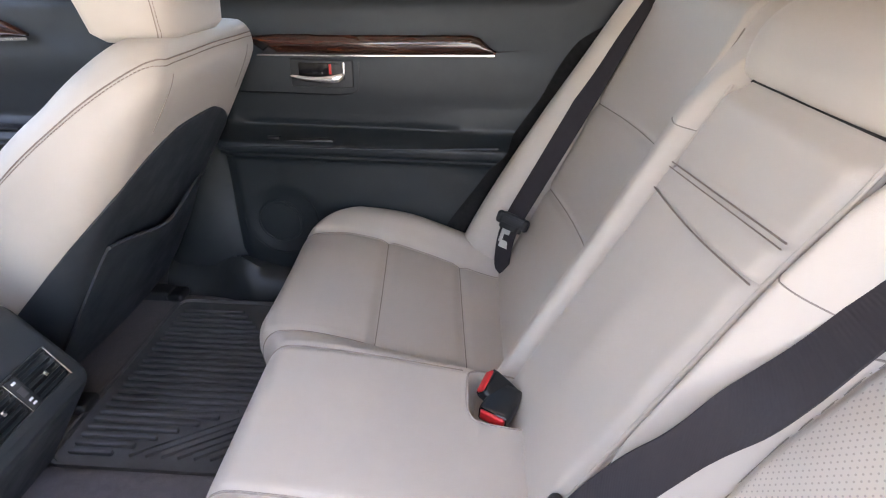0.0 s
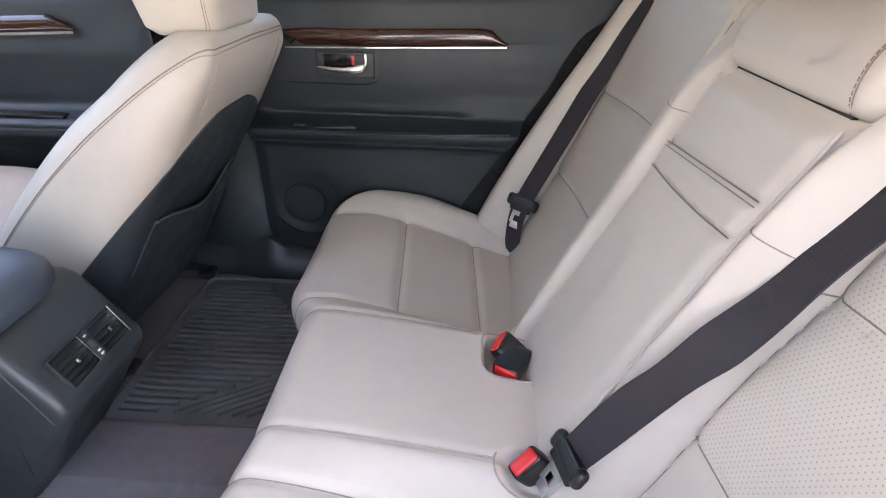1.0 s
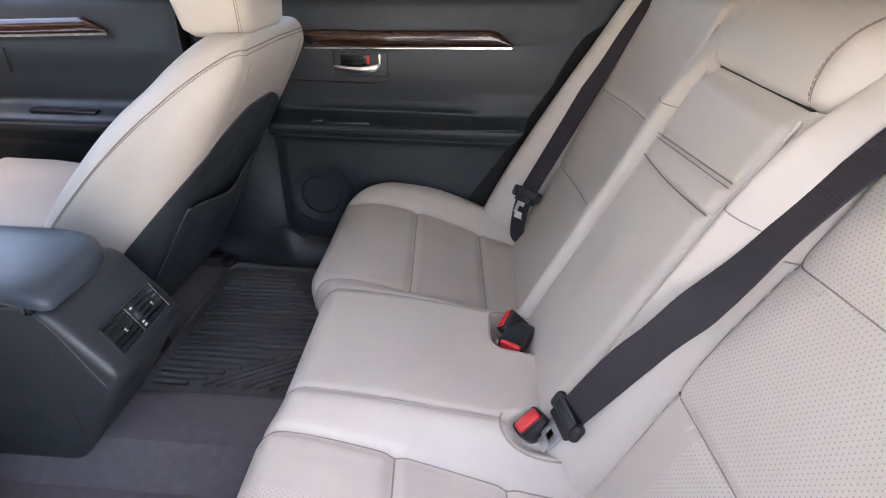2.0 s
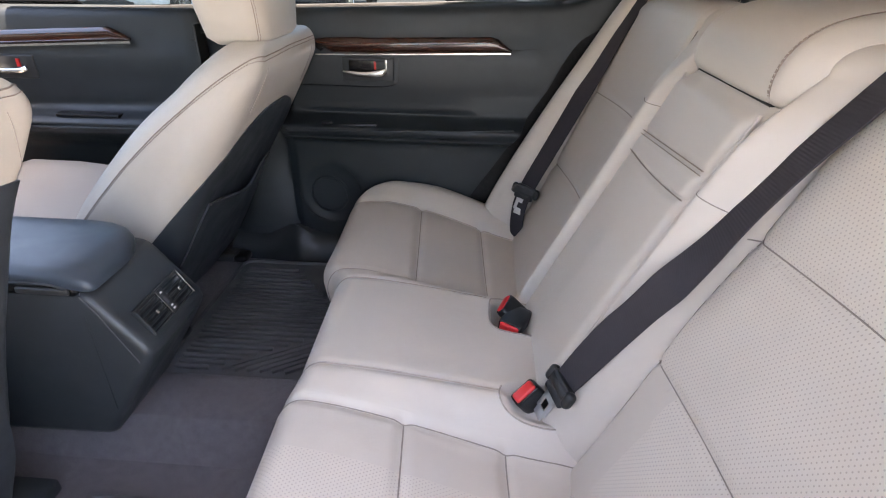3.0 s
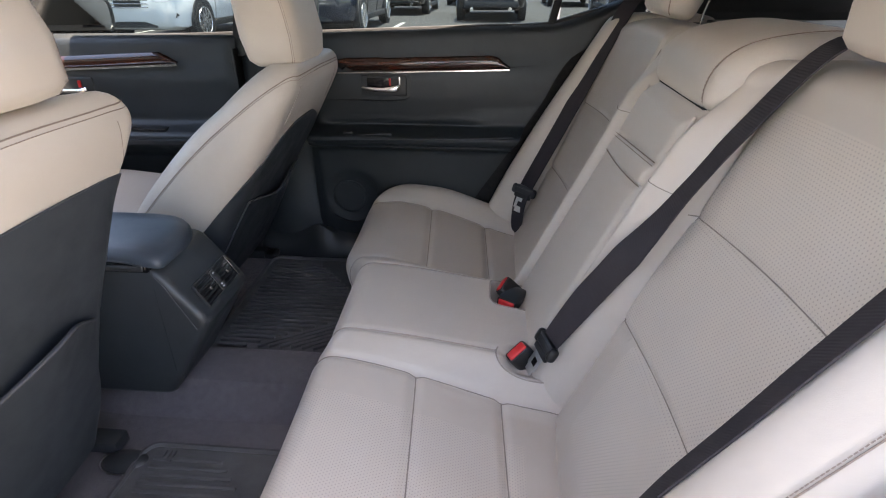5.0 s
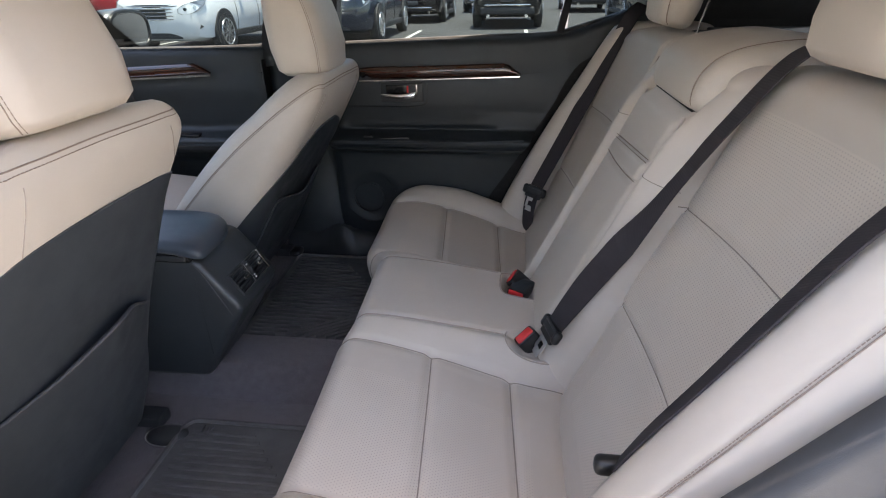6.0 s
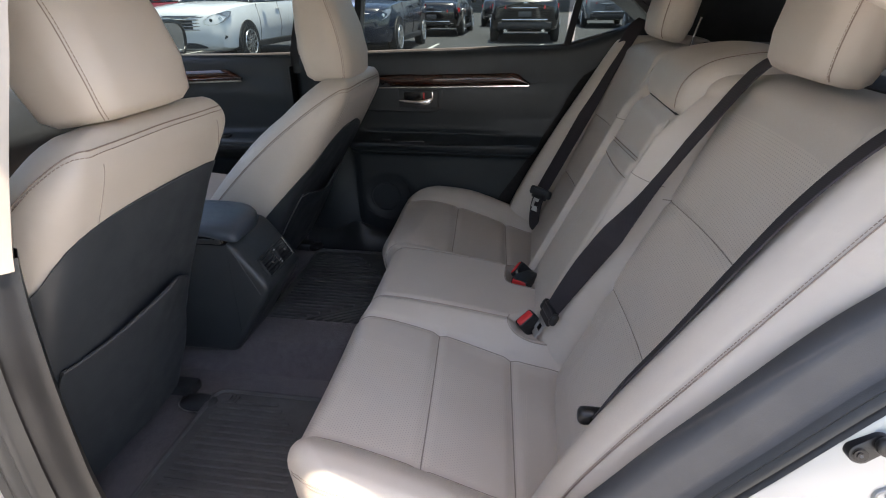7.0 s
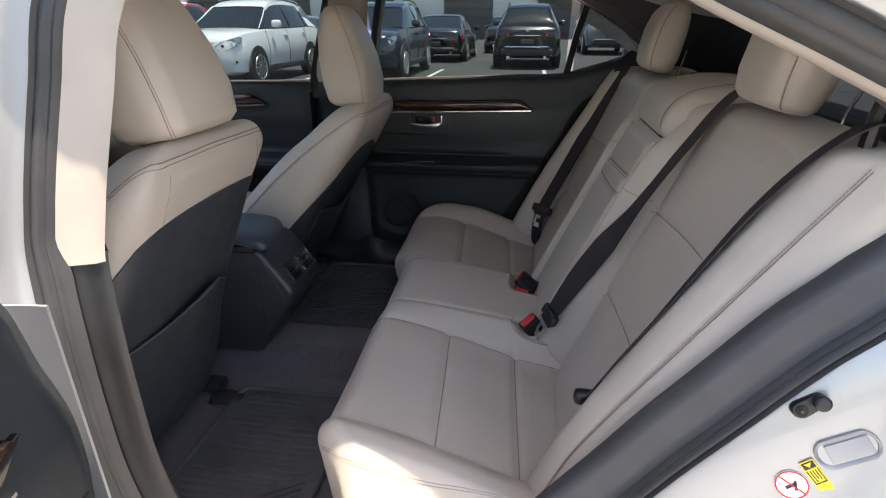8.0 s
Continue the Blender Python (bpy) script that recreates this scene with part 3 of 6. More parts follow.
# ---- seat belts ----
def latch_plate(name, at, parent):
    plate = part(name, join(rbox(-0.032, 0.032, -0.007, 0.007, 0.001, 0.024, 0.006, 3), rbox(-0.027, 0.027, -0.005, 0.005, -0.012, 0.010, 0.004, 3), rbox(-0.039, -0.022, -0.009, 0.009, -0.003, 0.027, 0.0085, 4), rbox(0.022, 0.039, -0.009, 0.009, -0.003, 0.027, 0.0085, 4), rbox(-0.026, 0.026, -0.0085, 0.0085, 0.019, 0.027, 0.003, 2)), M_BLACK, parent, "black plastic belt tongue cover")
    plate.matrix_parent_inverse = Matrix()
    plate.matrix_basis = at
    steel = join(rbox(-0.0165, -0.0080, -0.0014, 0.0014, -0.046, 0.004, 0.001), rbox(0.0080, 0.0165, -0.0014, 0.0014, -0.046, 0.004, 0.001),
                 rbox(-0.0165, 0.0165, -0.0014, 0.0014, -0.024, 0.002, 0.001), rbox(-0.0120, 0.0120, -0.0014, 0.0014, -0.058, -0.040, 0.001))
    part("metal_tongue", steel, M_STEEL, plate, "bare steel latch tongue")
    return plate


def belt(label, path, across, tongue_at, width=0.049):
    b = thing("seat_belt", label, "seat belt", "seat belts")
    part("webbing", ribbon(smooth_path(path, 10), across, width, 0.0028), M_WEB, b)
    if tongue_at is not None:
        latch_plate("tongue", tongue_at, b)
    return b


def frame_of(origin, across, along):
    """A pose whose x runs across the belt and whose z runs up along it."""
    zz = Vector(along).normalized()
    xx = Vector(across)
    xx = (xx - zz * xx.dot(zz)).normalized()
    return Matrix.Translation(origin) @ Matrix((xx, zz.cross(xx), zz)).transposed().to_4x4()


# belt over the far seat, hanging straight down the outer bolster
belt("dark grey seat belt hanging down the far outer bolster",
     [(0.330, 0.636, 1.110), (0.300, 0.622, 1.082), (0.248, 0.614, 0.980), (0.204, 0.606, 0.880), (0.157, 0.596, 0.780), (0.109, 0.586, 0.680), (0.066, 0.578, 0.590), (0.048, 0.574, 0.545), (0.040, 0.572, 0.500), (0.040, 0.572, 0.440), (0.055, 0.574, 0.400)],
     (0.66, -0.72, -0.22), frame_of((0.052, 0.571, 0.556), (0.85, -0.35, -0.35), (0.25, 0.05, 0.95)))
# belt across the near seat, buckled at the centre, with a crease above the tongue
NEAR_BELT = [(0.440, -0.330, 1.062), (0.405, -0.292, 1.090), (0.358, -0.250, 1.076), (0.300, -0.214, 0.972), (0.251, -0.200, 0.882), (0.212, -0.197, 0.812), (0.178, -0.190, 0.753), (0.151, -0.181, 0.703), (0.126, -0.170, 0.654), (0.101, -0.161, 0.602), (0.078, -0.153, 0.552), (0.069, -0.151, 0.534)]
TWIST = [(0.0, -0.04), (3.0, 0.0), (4.5, 0.08), (5.5, 0.50), (6.3, 1.12), (7.0, 1.28), (7.6, 1.12), (8.2, 0.92), (9.0, 0.70), (10.0, 0.46), (11.0, 0.34)]
belt_line = smooth_path(NEAR_BELT, 10)
turned = []
for i, p in enumerate(belt_line):
    d = (belt_line[max(i - 1, 0)] - belt_line[min(i + 1, len(belt_line) - 1)]).normalized()
    e1 = Vector((0, -1, 0))
    e1 = (e1 - d * e1.dot(d)).normalized()
    ang = interp(TWIST, i / 10)
    turned.append(e1 * math.cos(ang) + d.cross(e1) * math.sin(ang))
belt("dark grey seat belt crossing the near backrest, creased above its buckle", NEAR_BELT, turned, frame_of((0.0625, -0.152, 0.524), (0.34, -0.93, 0.04), (0.45, 0.06, 0.89)), 0.048)
# shoulder run of the near belt, along the gap beside the bolster
near_run = belt("dark grey seat belt running down beside the near bolster",
     [(0.425, -0.626, 1.060), (0.395, -0.630, 1.092), (0.348, -0.614, 1.050), (0.296, -0.597, 0.970), (0.245, -0.586, 0.870), (0.194, -0.580, 0.770), (0.146, -0.577, 0.685), (0.118, -0.577, 0.630)],
     [Vector((0.12, 0.98, -0.06)).lerp(Vector((0.42, 0.84, -0.20)), k / 70) for k in range(71)], None, 0.039)
part("belt_guide", rbox(0.092, 0.140, -0.575, -0.551, 0.598, 0.624, 0.009, 3), M_BLACK, near_run, "black plastic belt anchor cover")
part("shoulder_guide", join(rbox(0.385, 0.440, -0.640, -0.590, 1.035, 1.062, 0.012, 3), tube(smooth_path([(0.395, -0.62, 1.05), (0.40, -0.62, 1.11), (0.415, -0.62, 1.125), (0.43, -0.615, 1.09)], 6), 0.010, 8)), M_BLACK, near_run, "black plastic shoulder belt guide")


def buckle(label, end, inward, wide):
    """end: middle of the button's face; inward: from there into the housing; wide: along the button."""
    xx = Vector(inward).normalized()
    yy = Vector(wide)
    yy = (yy - xx * yy.dot(xx)).normalized()
    at = Matrix.Translation(end) @ Matrix((xx, yy, xx.cross(yy))).transposed().to_4x4() @ Matrix.Scale(1.08, 4)
    b = thing("belt_buckle", label, "belt buckle", "belt buckles", at=at)
    part("housing", loft([[(x, y, z) for y, z in rounded_loop(0.0225 * k, -0.0125 * k, 0.0125 * k, 0.007 * k, 5)] for x, k in ((0.0, 0.86), (0.002, 0.96), (0.006, 1.0), (0.034, 1.0), (0.050, 0.94), (0.060, 0.84), (0.062, 0.70))]), M_BLACK, b, "", 50)
    part("release_button", rbox(-0.0040, 0.006, -0.0185, 0.0185, -0.0085, 0.0095, 0.004, 3), M_RED, b, "red release button")
    part("button_frame", tube([(0.0002, y, z) for y, z in rounded_loop(0.0198, -0.0098, 0.0108, 0.004, 4) + [(0.0198, 0.0068)]], 0.0011, 5, False), M_GLOSSBLACK, b)
    part("strap", ribbon([(0.056, 0, 0.0), (0.064, 0, -0.008), (0.068, 0, -0.03)], (0, 1, 0), 0.030, 0.004), M_WEB, b)


buckle("black seat belt buckle with a red button in the bench well", (-0.012, 0.106, 0.510), (0.72, -0.15, -0.60), (0.45, 0.85, 0.25))
buckle("black seat belt buckle lying across another in the bench well", (-0.003, 0.047, 0.492), (0.44, 0.84, 0.02), (-0.86, 0.45, 0.06))
buckle("black seat belt buckle with a red button and the latched tongue", (0.014, -0.138, 0.506), (0.52, 0.32, -0.79), (0.82, 0.42, 0.38))


# ---- front seats ----
# rows: (height from the shoulder, half width, front depth, rear depth, corner)
SHELL = [(-0.70, 0.225, -0.13, 0.140, 0.06), (-0.58, 0.250, -0.140, 0.112, 0.065), (-0.40, 0.264, -0.135, 0.066, 0.068), (-0.25, 0.262, -0.122, 0.040, 0.066), (-0.14, 0.250, -0.110, 0.018, 0.060),
         (-0.07, 0.233, -0.104, 0.002, 0.050), (-0.025, 0.208, -0.098, -0.016, 0.040), (0.005, 0.176, -0.090, -0.034, 0.028), (0.018, 0.140, -0.082, -0.048, 0.017), (0.022, 0.09, -0.074, -0.060, 0.007)]
# rows: (height, half width, front depth, rear depth, corner)
FRONT_HEAD = [(0.0, 0.072, -0.100, -0.040, 0.020), (0.004, 0.100, -0.122, -0.018, 0.034), (0.018, 0.117, -0.136, -0.004, 0.044), (0.07, 0.125, -0.146, 0.0, 0.048),
              (0.14, 0.122, -0.152, -0.012, 0.048), (0.21, 0.115, -0.150, -0.036, 0.044), (0.262, 0.101, -0.140, -0.062, 0.034), (0.284, 0.080, -0.126, -0.082, 0.020), (0.290, 0.054, -0.114, -0.094, 0.009)]


def shell_row(u):
    return [interp([(r[0], r[k]) for r in SHELL], u) for k in range(1, 5)]


def lean_of(u):
    """The shoulders are cut level, though the back leans."""
    return 0.85 * sstep(-0.34, -0.02, u)


def waisted(u, y, waist):
    """The side towards the console draws in below the shoulder."""
    if waist <= 0 or y <= 0:
        return y
    hw = shell_row(u)[0]
    return y * (1 - waist * interp([(-0.70, 0.108), (-0.45, 0.108), (-0.30, 0.104), (-0.18, 0.084), (-0.10, 0.040), (-0.04, 0.004), (0.03, 0.0)], u) / hw)


def shell_point(u, ang, lift=0.0, waist=0.0):
    """A point of the shell's section at height u; ang 0 at the +y side, 90 at the rear."""
    hw, d0, d1, r = shell_row(u)
    loop = rounded_loop(hw, d0, d1, min(r, (d1 - d0) * 0.49), 10)
    cy, cd = 0.0, (d0 + d1) / 2
    best = None
    a = radians(ang)
    dy, dd = math.cos(a), math.sin(a)
    for (y0, e0), (y1, e1) in zip(loop, loop[1:] + loop[:1]):
        den = dy * (e1 - e0) - dd * (y1 - y0)
        if abs(den) < 1e-12:
            continue
        s = ((y0 - cy) * (e1 - e0) - (e0 - cd) * (y1 - y0)) / den
        w = (dd * (y0 - cy) - dy * (e0 - cd)) / den
        if s > 0 and -1e-3 <= w <= 1 + 1e-3 and (best is None or s > best):
            best = s
    s = (best or 0.1) + lift
    d = cd + dd * s
    return (d, waisted(u, cy + dy * s, waist), u + lean_of(u) * min(0.0, d))


def even_out(points, turns=3):
    """Relaxes a chain of points, with its ends held."""
    p = [Vector(q) for q in points]
    for _ in range(turns):
        p = [p[0]] + [(a + 2 * b + c) / 4 for a, b, c in zip(p, p[1:], p[2:])] + [p[-1]]
    return p


def bucket_seat(label, at, head_at, x, y, z, waist=0.0):
    """at: pose of the shoulder line; head_at: pose of the headrest; x, y, z: rear top edge of the cushion."""
    seat = thing("bucket_seat", label, "car seat", "front seats")

    def put(name, bm, mat, lab="", sharp=60, parent=None, m=at):
        bm.transform(m)
        return part(name, bm, mat, parent or seat, lab, sharp)

    rings = []
    for u in span(-0.70, 0.022, 80):
        hw, d0, d1, r = shell_row(u)
        ring = []
        for yy, d in rounded_loop(hw, d0, d1, min(r, (d1 - d0) * 0.49), 8):
            dd = d
            if d < (d0 + d1) / 2:
                dd = d + 0.045 * max(0, 1 - (yy / (0.62 * hw)) ** 2) * (1 - sstep(-0.16, -0.03, u))
            ring.append((dd, waisted(u, yy, waist), u + lean_of(u) * min(0.0, dd)))
        rings.append(ring)
    shell = loft(rings)
    skin = BVHTree.FromBMesh(shell)
    put("backrest", shell, M_LEATHER)

    def laid(points, lift):
        """The chain pressed onto the shell."""
        out = []
        for q in points:
            place, normal, _, _ = skin.find_nearest(q)
            out.append(place + normal * lift)
        return even_out(out, 2)

    def mirror_angle(s, ang):
        return ang if s > 0 else 180 - ang

    half = [(-0.118, 0.256, -0.60), (-0.110, 0.262, -0.50), (-0.098, 0.264, -0.38), (-0.078, 0.260, -0.240), (-0.061, 0.247, -0.155), (-0.046, 0.228, -0.092), (-0.034, 0.200, -0.056), (-0.026, 0.165, -0.040), (-0.022, 0.10, -0.035)]
    chain = smooth_path([(d, -b, h) for d, b, h in half] + [(-0.022, 0.0, -0.033)] + [(d, b, h) for d, b, h in half[::-1]], 14)
    put("seam", tube(laid(chain, 0.0006), 0.0012, 5), M_THREAD)
    put("stitching", stitches(laid([p + Vector((0.004, 0, -0.006)) for p in chain], 0.0006), 0.0062, 0.0009, 0.0044), M_THREAD, "dark stitching")
    for s in (-1, 1):
        put("side_seam", tube(laid([(0.0, s * lerp(0.150, 0.165, k / 14), lerp(-0.048, -0.150, k / 14)) for k in range(15)], 0.0004), 0.0008, 5), M_PALE)

    # hard back panel wrapping the rear corners
    def panel_top(ang):
        if y > 0:
            return interp([(3, -0.69), (8, -0.61), (11.3, -0.519), (16.8, -0.354), (19, -0.292), (21.5, -0.238), (26, -0.200), (34, -0.178), (48, -0.165), (90, -0.160)], min(ang, 180 - ang))
        return interp([(0, -0.215), (3, -0.192), (6, -0.177), (12, -0.151), (18, -0.132), (30, -0.128), (90, -0.126), (140, -0.130), (152, -0.134), (158, -0.139), (161, -0.146), (163, -0.158), (165, -0.182), (168, -0.230), (171, -0.262), (175, -0.40), (177, -0.55)], ang)

    rows = []
    for k in range(91):
        ang = lerp(3, 177, k / 90)
        rows.append([shell_point(lerp(-0.70, panel_top(ang), j / 24), ang, 0.0055, waist) for j in range(25)])
    bm = loft(rows, False, False)
    bmesh.ops.solidify(bm, geom=bm.faces[:], thickness=0.004)
    put("back_panel", bm, M_BACK, "dark vinyl seatback panel", 40)

    # map pocket with a sagging lip
    inner, outer = (32, 156) if waist else (30, 150)

    def pocket_top(t):
        if waist:
            return interp([(30, -0.382), (45, -0.356), (60, -0.339), (80, -0.331), (100, -0.338), (120, -0.355), (140, -0.375), (157, -0.379)], lerp(inner, outer, t))
        return -0.375 - 0.022 * math.sin(math.pi * t)

    rows = []
    for k in range(41):
        t = k / 40
        ang = lerp(inner, outer, t)
        rows.append([shell_point(lerp(-0.68, pocket_top(t), j / 10), ang, 0.015 + 0.014 * (j / 10) ** 2 * math.sin(math.pi * t), waist) for j in range(11)])
    bm = loft(rows, False, False)
    bmesh.ops.solidify(bm, geom=bm.faces[:], thickness=0.004)
    pocket = put("map_pocket", bm, M_BACK, "", 40)
    lip = [shell_point(pocket_top(k / 40), lerp(inner, outer, k / 40), 0.016 + 0.014 * math.sin(math.pi * k / 40), waist) for k in range(41)]
    put("pocket_lip", tube(lip, 0.0034, 8), M_GREY, "", 60, pocket)

    # headrest on two posts
    pad = loft(head_rings(FRONT_HEAD, -0.012))
    pad_skin = BVHTree.FromBMesh(pad)

    def on_pad(points):
        out = []
        for q in points:
            place, normal, _, _ = pad_skin.find_nearest(q)
            out.append(place + normal * 0.0004)
        return out

    head = put("headrest", pad, M_LEATHER, "beige leather headrest", 60, None, head_at)
    for s in (-1, 1):
        p = smooth_path([(d1 - 0.012 - 0.012 * ((hw - 0.012) / 0.14) ** 2, s * (hw - 0.012), h) for h, hw, d0, d1, r in FRONT_HEAD[1:-1]], 6)
        p = [(q.x + 0.0025, q.y, q.z) for q in p]
        put("stitching", stitches(on_pad(p), 0.0062, 0.0008, 0.0046), M_THREAD, "dark stitching", 60, head, head_at)
        put("seam", tube(on_pad([(q[0] - 0.004, q[1] + s * 0.0035, q[2]) for q in p]), 0.0008, 5), M_THREAD, "", 60, head, head_at)
        put("post", tube([(-0.075, s * 0.062, -0.07), (-0.075, s * 0.062, 0.03)], 0.006, 10), M_CHROME, "chrome post", 60, head, head_at)
        put("post_collar", disc((-0.075, s * 0.062, -0.022), (0, 0, 1), 0.013, 0.010, 20, 0.003), M_CREASE, "beige plastic collar", 60, head, head_at)

    # cushion on its rails
    rows = []
    for xx, hw, z1 in ((x, 0.20, z - 0.02), (x - 0.02, 0.235, z), (x - 0.15, 0.255, z + 0.004), (x - 0.32, 0.255, z + 0.02), (x - 0.46, 0.245, z + 0.025), (x - 0.51, 0.23, z + 0.01), (x - 0.53, 0.20, z - 0.03)):
        rows.append([(xx, y + a, zz) for a, zz in ((-hw, z - 0.08), (-hw, z1 - 0.01), (-hw + 0.03, z1 + 0.02), (-hw + 0.09, z1), (0, z1 - 0.012), (hw - 0.09, z1), (hw - 0.03, z1 + 0.02), (hw, z1 - 0.01), (hw, z - 0.08))])
    part("cushion", loft(rows), M_LEATHER, seat, "", 60)
    zf = floor_z(x, y)
    part("rear_skirt", rbox(x - 0.02, x + 0.045, y - 0.235, y + 0.235, z - 0.185, z + 0.0, 0.02, 3), M_DARKLOW, seat, "dark rear skirt")
    for s in (-1, 1):
        ya, yb = sorted((y + s * 0.256, y + s * 0.268))
        part("side_shield", prism([(x + 0.02, z - 0.20), (x + 0.03, z - 0.06), (x - 0.05, z - 0.02), (x - 0.5, z - 0.05), (x - 0.5, z - 0.19)], "y", ya, yb, 0.003), M_DARKLOW, seat)
        rail = part("rail", rbox(x - 0.55, x + 0.13, y + s * 0.20 - 0.022, y + s * 0.20 + 0.022, zf + 0.002, zf + 0.032, 0.006), M_DARKLOW, seat, "black seat rail")
        if y > 0 or s < 0:
            part("rail_end", rbox(x + 0.12, x + 0.165, y + s * 0.20 - 0.027, y + s * 0.20 + 0.027, zf + 0.002, zf + 0.026, 0.010, 3), M_BLACK, rail, "black rail end cap")
        part("plinth", rbox(x - 0.46, x - 0.02, y + s * 0.20 - 0.014, y + s * 0.20 + 0.014, zf + 0.03, z - 0.14, 0.004), M_DARKLOW, seat)
    return seat


bucket_seat("reclined beige leather front passenger seat with a dark pocketed back", pose(-0.465, 0.430, 0.962, 0, 42, 0), pose(-0.492, 0.392, 0.966, 0, -2, 0), -0.95, 0.430, 0.530)
bucket_seat("beige leather driver's seat with a dark pocketed back", pose(-0.560, -0.406, 1.013, 0, 31, 0), pose(-0.560, -0.436, 1.030, 0, -11, 0), -0.93, -0.430, 0.530, 1.0)
# glossy cap over the rail's foot behind the driver's seat
cap = thing("rail_cap", "glossy black cap with a modelled glint at the seat rail", "rail cap")
rows = []
for k, h in ((1.0, 0.0), (0.98, 0.006), (0.90, 0.012), (0.74, 0.017), (0.50, 0.020), (0.20, 0.021)):
    rows.append([(-0.772 + 0.052 * k * math.cos(a), -0.268 + 0.030 * k * math.sin(a), 0.264 + h) for a in [2 * math.pi * q / 28 for q in range(28)]])
part("dome", loft(rows), M_SATIN, cap, "", 60)
# bright steel arc stands in for the glint along the cap's edge
part("rim", tube([(-0.772 + 0.054 * math.cos(a), -0.268 + 0.032 * math.sin(a), 0.269) for a in [radians(160 + 8 * q) for q in range(24)]], 0.0012, 8), M_STEEL, cap, "thin steel arc standing for the glint on the cap")


# ---- centre console ----
console = thing("centre_console", "black centre console with rear air vents and a padded lid", "console")
CY0, CY1 = -0.133, 0.067
side_poly = [(-1.25, 0.32), (-1.25, 0.640), (-0.715, 0.652), (-0.694, 0.644), (-0.615, 0.540), (-0.612, 0.520), (-0.735, 0.325)]
part("body", prism(side_poly, "y", CY0, CY1, 0.017, 5), M_CONSOLE, console, "", 30)
part("side_line", tube([(-0.706, CY0 - 0.0002, 0.605), (-0.708, CY0 - 0.0002, 0.40)], 0.0012, 6), M_DARK, console)
part("edge_line", tube([(-0.704, CY0 - 0.0002, 0.641), (-0.685, CY0 - 0.0002, 0.612), (-0.637, CY0 - 0.0002, 0.512)], 0.0012, 6), M_GREY, console)
lid_rows = []
# rows: (x, near edge, far edge, underside, thickness)
for x, ya, yb, zu, hz in ((-1.25, -0.141, 0.060, 0.667, 0.026), (-0.86, -0.141, 0.060, 0.667, 0.026), (-0.79, -0.141, 0.060, 0.667, 0.026), (-0.750, -0.141, 0.056, 0.665, 0.027), (-0.722, -0.141, 0.046, 0.661, 0.029),
                          (-0.702, -0.140, 0.030, 0.657, 0.029), (-0.690, -0.138, 0.012, 0.654, 0.027), (-0.682, -0.135, -0.010, 0.653, 0.022), (-0.677, -0.130, -0.034, 0.653, 0.014), (-0.675, -0.124, -0.050, 0.654, 0.006)):
    lid_rows.append([(x, lerp(ya, yb, f), zu + hz * h) for f, h in
                     ((0.015, 0.0), (0.0, 0.30), (0.008, 0.58), (0.04, 0.80), (0.11, 0.92), (0.25, 0.98), (0.50, 1.0), (0.75, 0.98), (0.88, 0.90), (0.95, 0.76), (0.99, 0.52), (1.0, 0.28), (0.985, 0.0))])
lid = part("lid", loft(lid_rows), M_LID, console, "padded black lid", 60)
part("lid_seam", tube([(x, -0.1405, 0.669) for x in span(-1.2, -0.76, 10)] + [(-0.735, -0.1405, 0.666), (-0.715, -0.139, 0.660)], 0.0016, 6), M_GREY, lid)
part("lid_base", rbox(-1.25, -0.705, -0.1375, 0.028, 0.640, 0.6675, 0.010, 4), M_GLOSSBLACK, console)
part("lid_catch", rbox(-0.80, -0.712, -0.1420, -0.136, 0.648, 0.660, 0.003, 3), M_SATIN, console, "thumb catch under the lid")

# vent panel on the sloping rear face; local frame: u across, v down the slope
p_top, p_low = Vector((-0.680, 0, 0.640)), Vector((-0.622, 0, 0.545))
vdir = (p_low - p_top).normalized()
nrm = Vector((-vdir.z, 0, vdir.x))
vent_frame = Matrix((Vector((0, 1, 0)), vdir, nrm)).transposed().to_4x4()
vent_m = Matrix.Translation((p_top + p_low) / 2 + nrm * 0.001 + Vector((0, -0.033, 0))) @ vent_frame @ Matrix.Translation((0.002, 0.0285, 0.0)) @ Matrix.Diagonal((0.77, 0.54, 1.0, 1.0))


def vent_part(name, bm, mat, label="", parent=None):
    bm.transform(vent_m)
    return part(name, bm, mat, parent or console, label)


vents = vent_part("vent_panel", rbox(-0.086, 0.086, -0.048, 0.048, -0.004, 0.002, 0.003), M_BLACK, "rear air vent panel")
for x0, x1, y0, y1 in ((-0.090, 0.090, -0.052, -0.047), (-0.090, 0.090, 0.047, 0.052), (-0.090, -0.085, -0.052, 0.052), (0.085, 0.090, -0.052, 0.052)):
    vent_part("vent_rim", rbox(x0, x1, y0, y1, -0.002, 0.006, 0.002), M_CHROME if x0 > 0 else M_CONSOLE, "", vents)
for c in (-0.049, 0.049):
    for k in range(5):
        y = -0.036 + 0.018 * k
        bm = rbox(c - 0.033, c + 0.033, y - 0.0062, y + 0.0062, 0.001, 0.0032, 0.001)
        bm.transform(Matrix.Translation((0, y, 0.003)) @ Matrix.Rotation(radians(-28), 4, "X") @ Matrix.Translation((0, -y, -0.001)))
        vent_part("slat", bm, M_DARK, "", vents)
    vent_part("vent_knob", rbox(c - 0.004, c + 0.004, -0.006, 0.008, 0.006, 0.012, 0.002), M_CHROME, "bright slider", vents)
vent_part("control_strip", rbox(-0.013, 0.013, -0.046, 0.046, 0.001, 0.008, 0.003), M_DARKLOW, "seat heater control strip", vents)
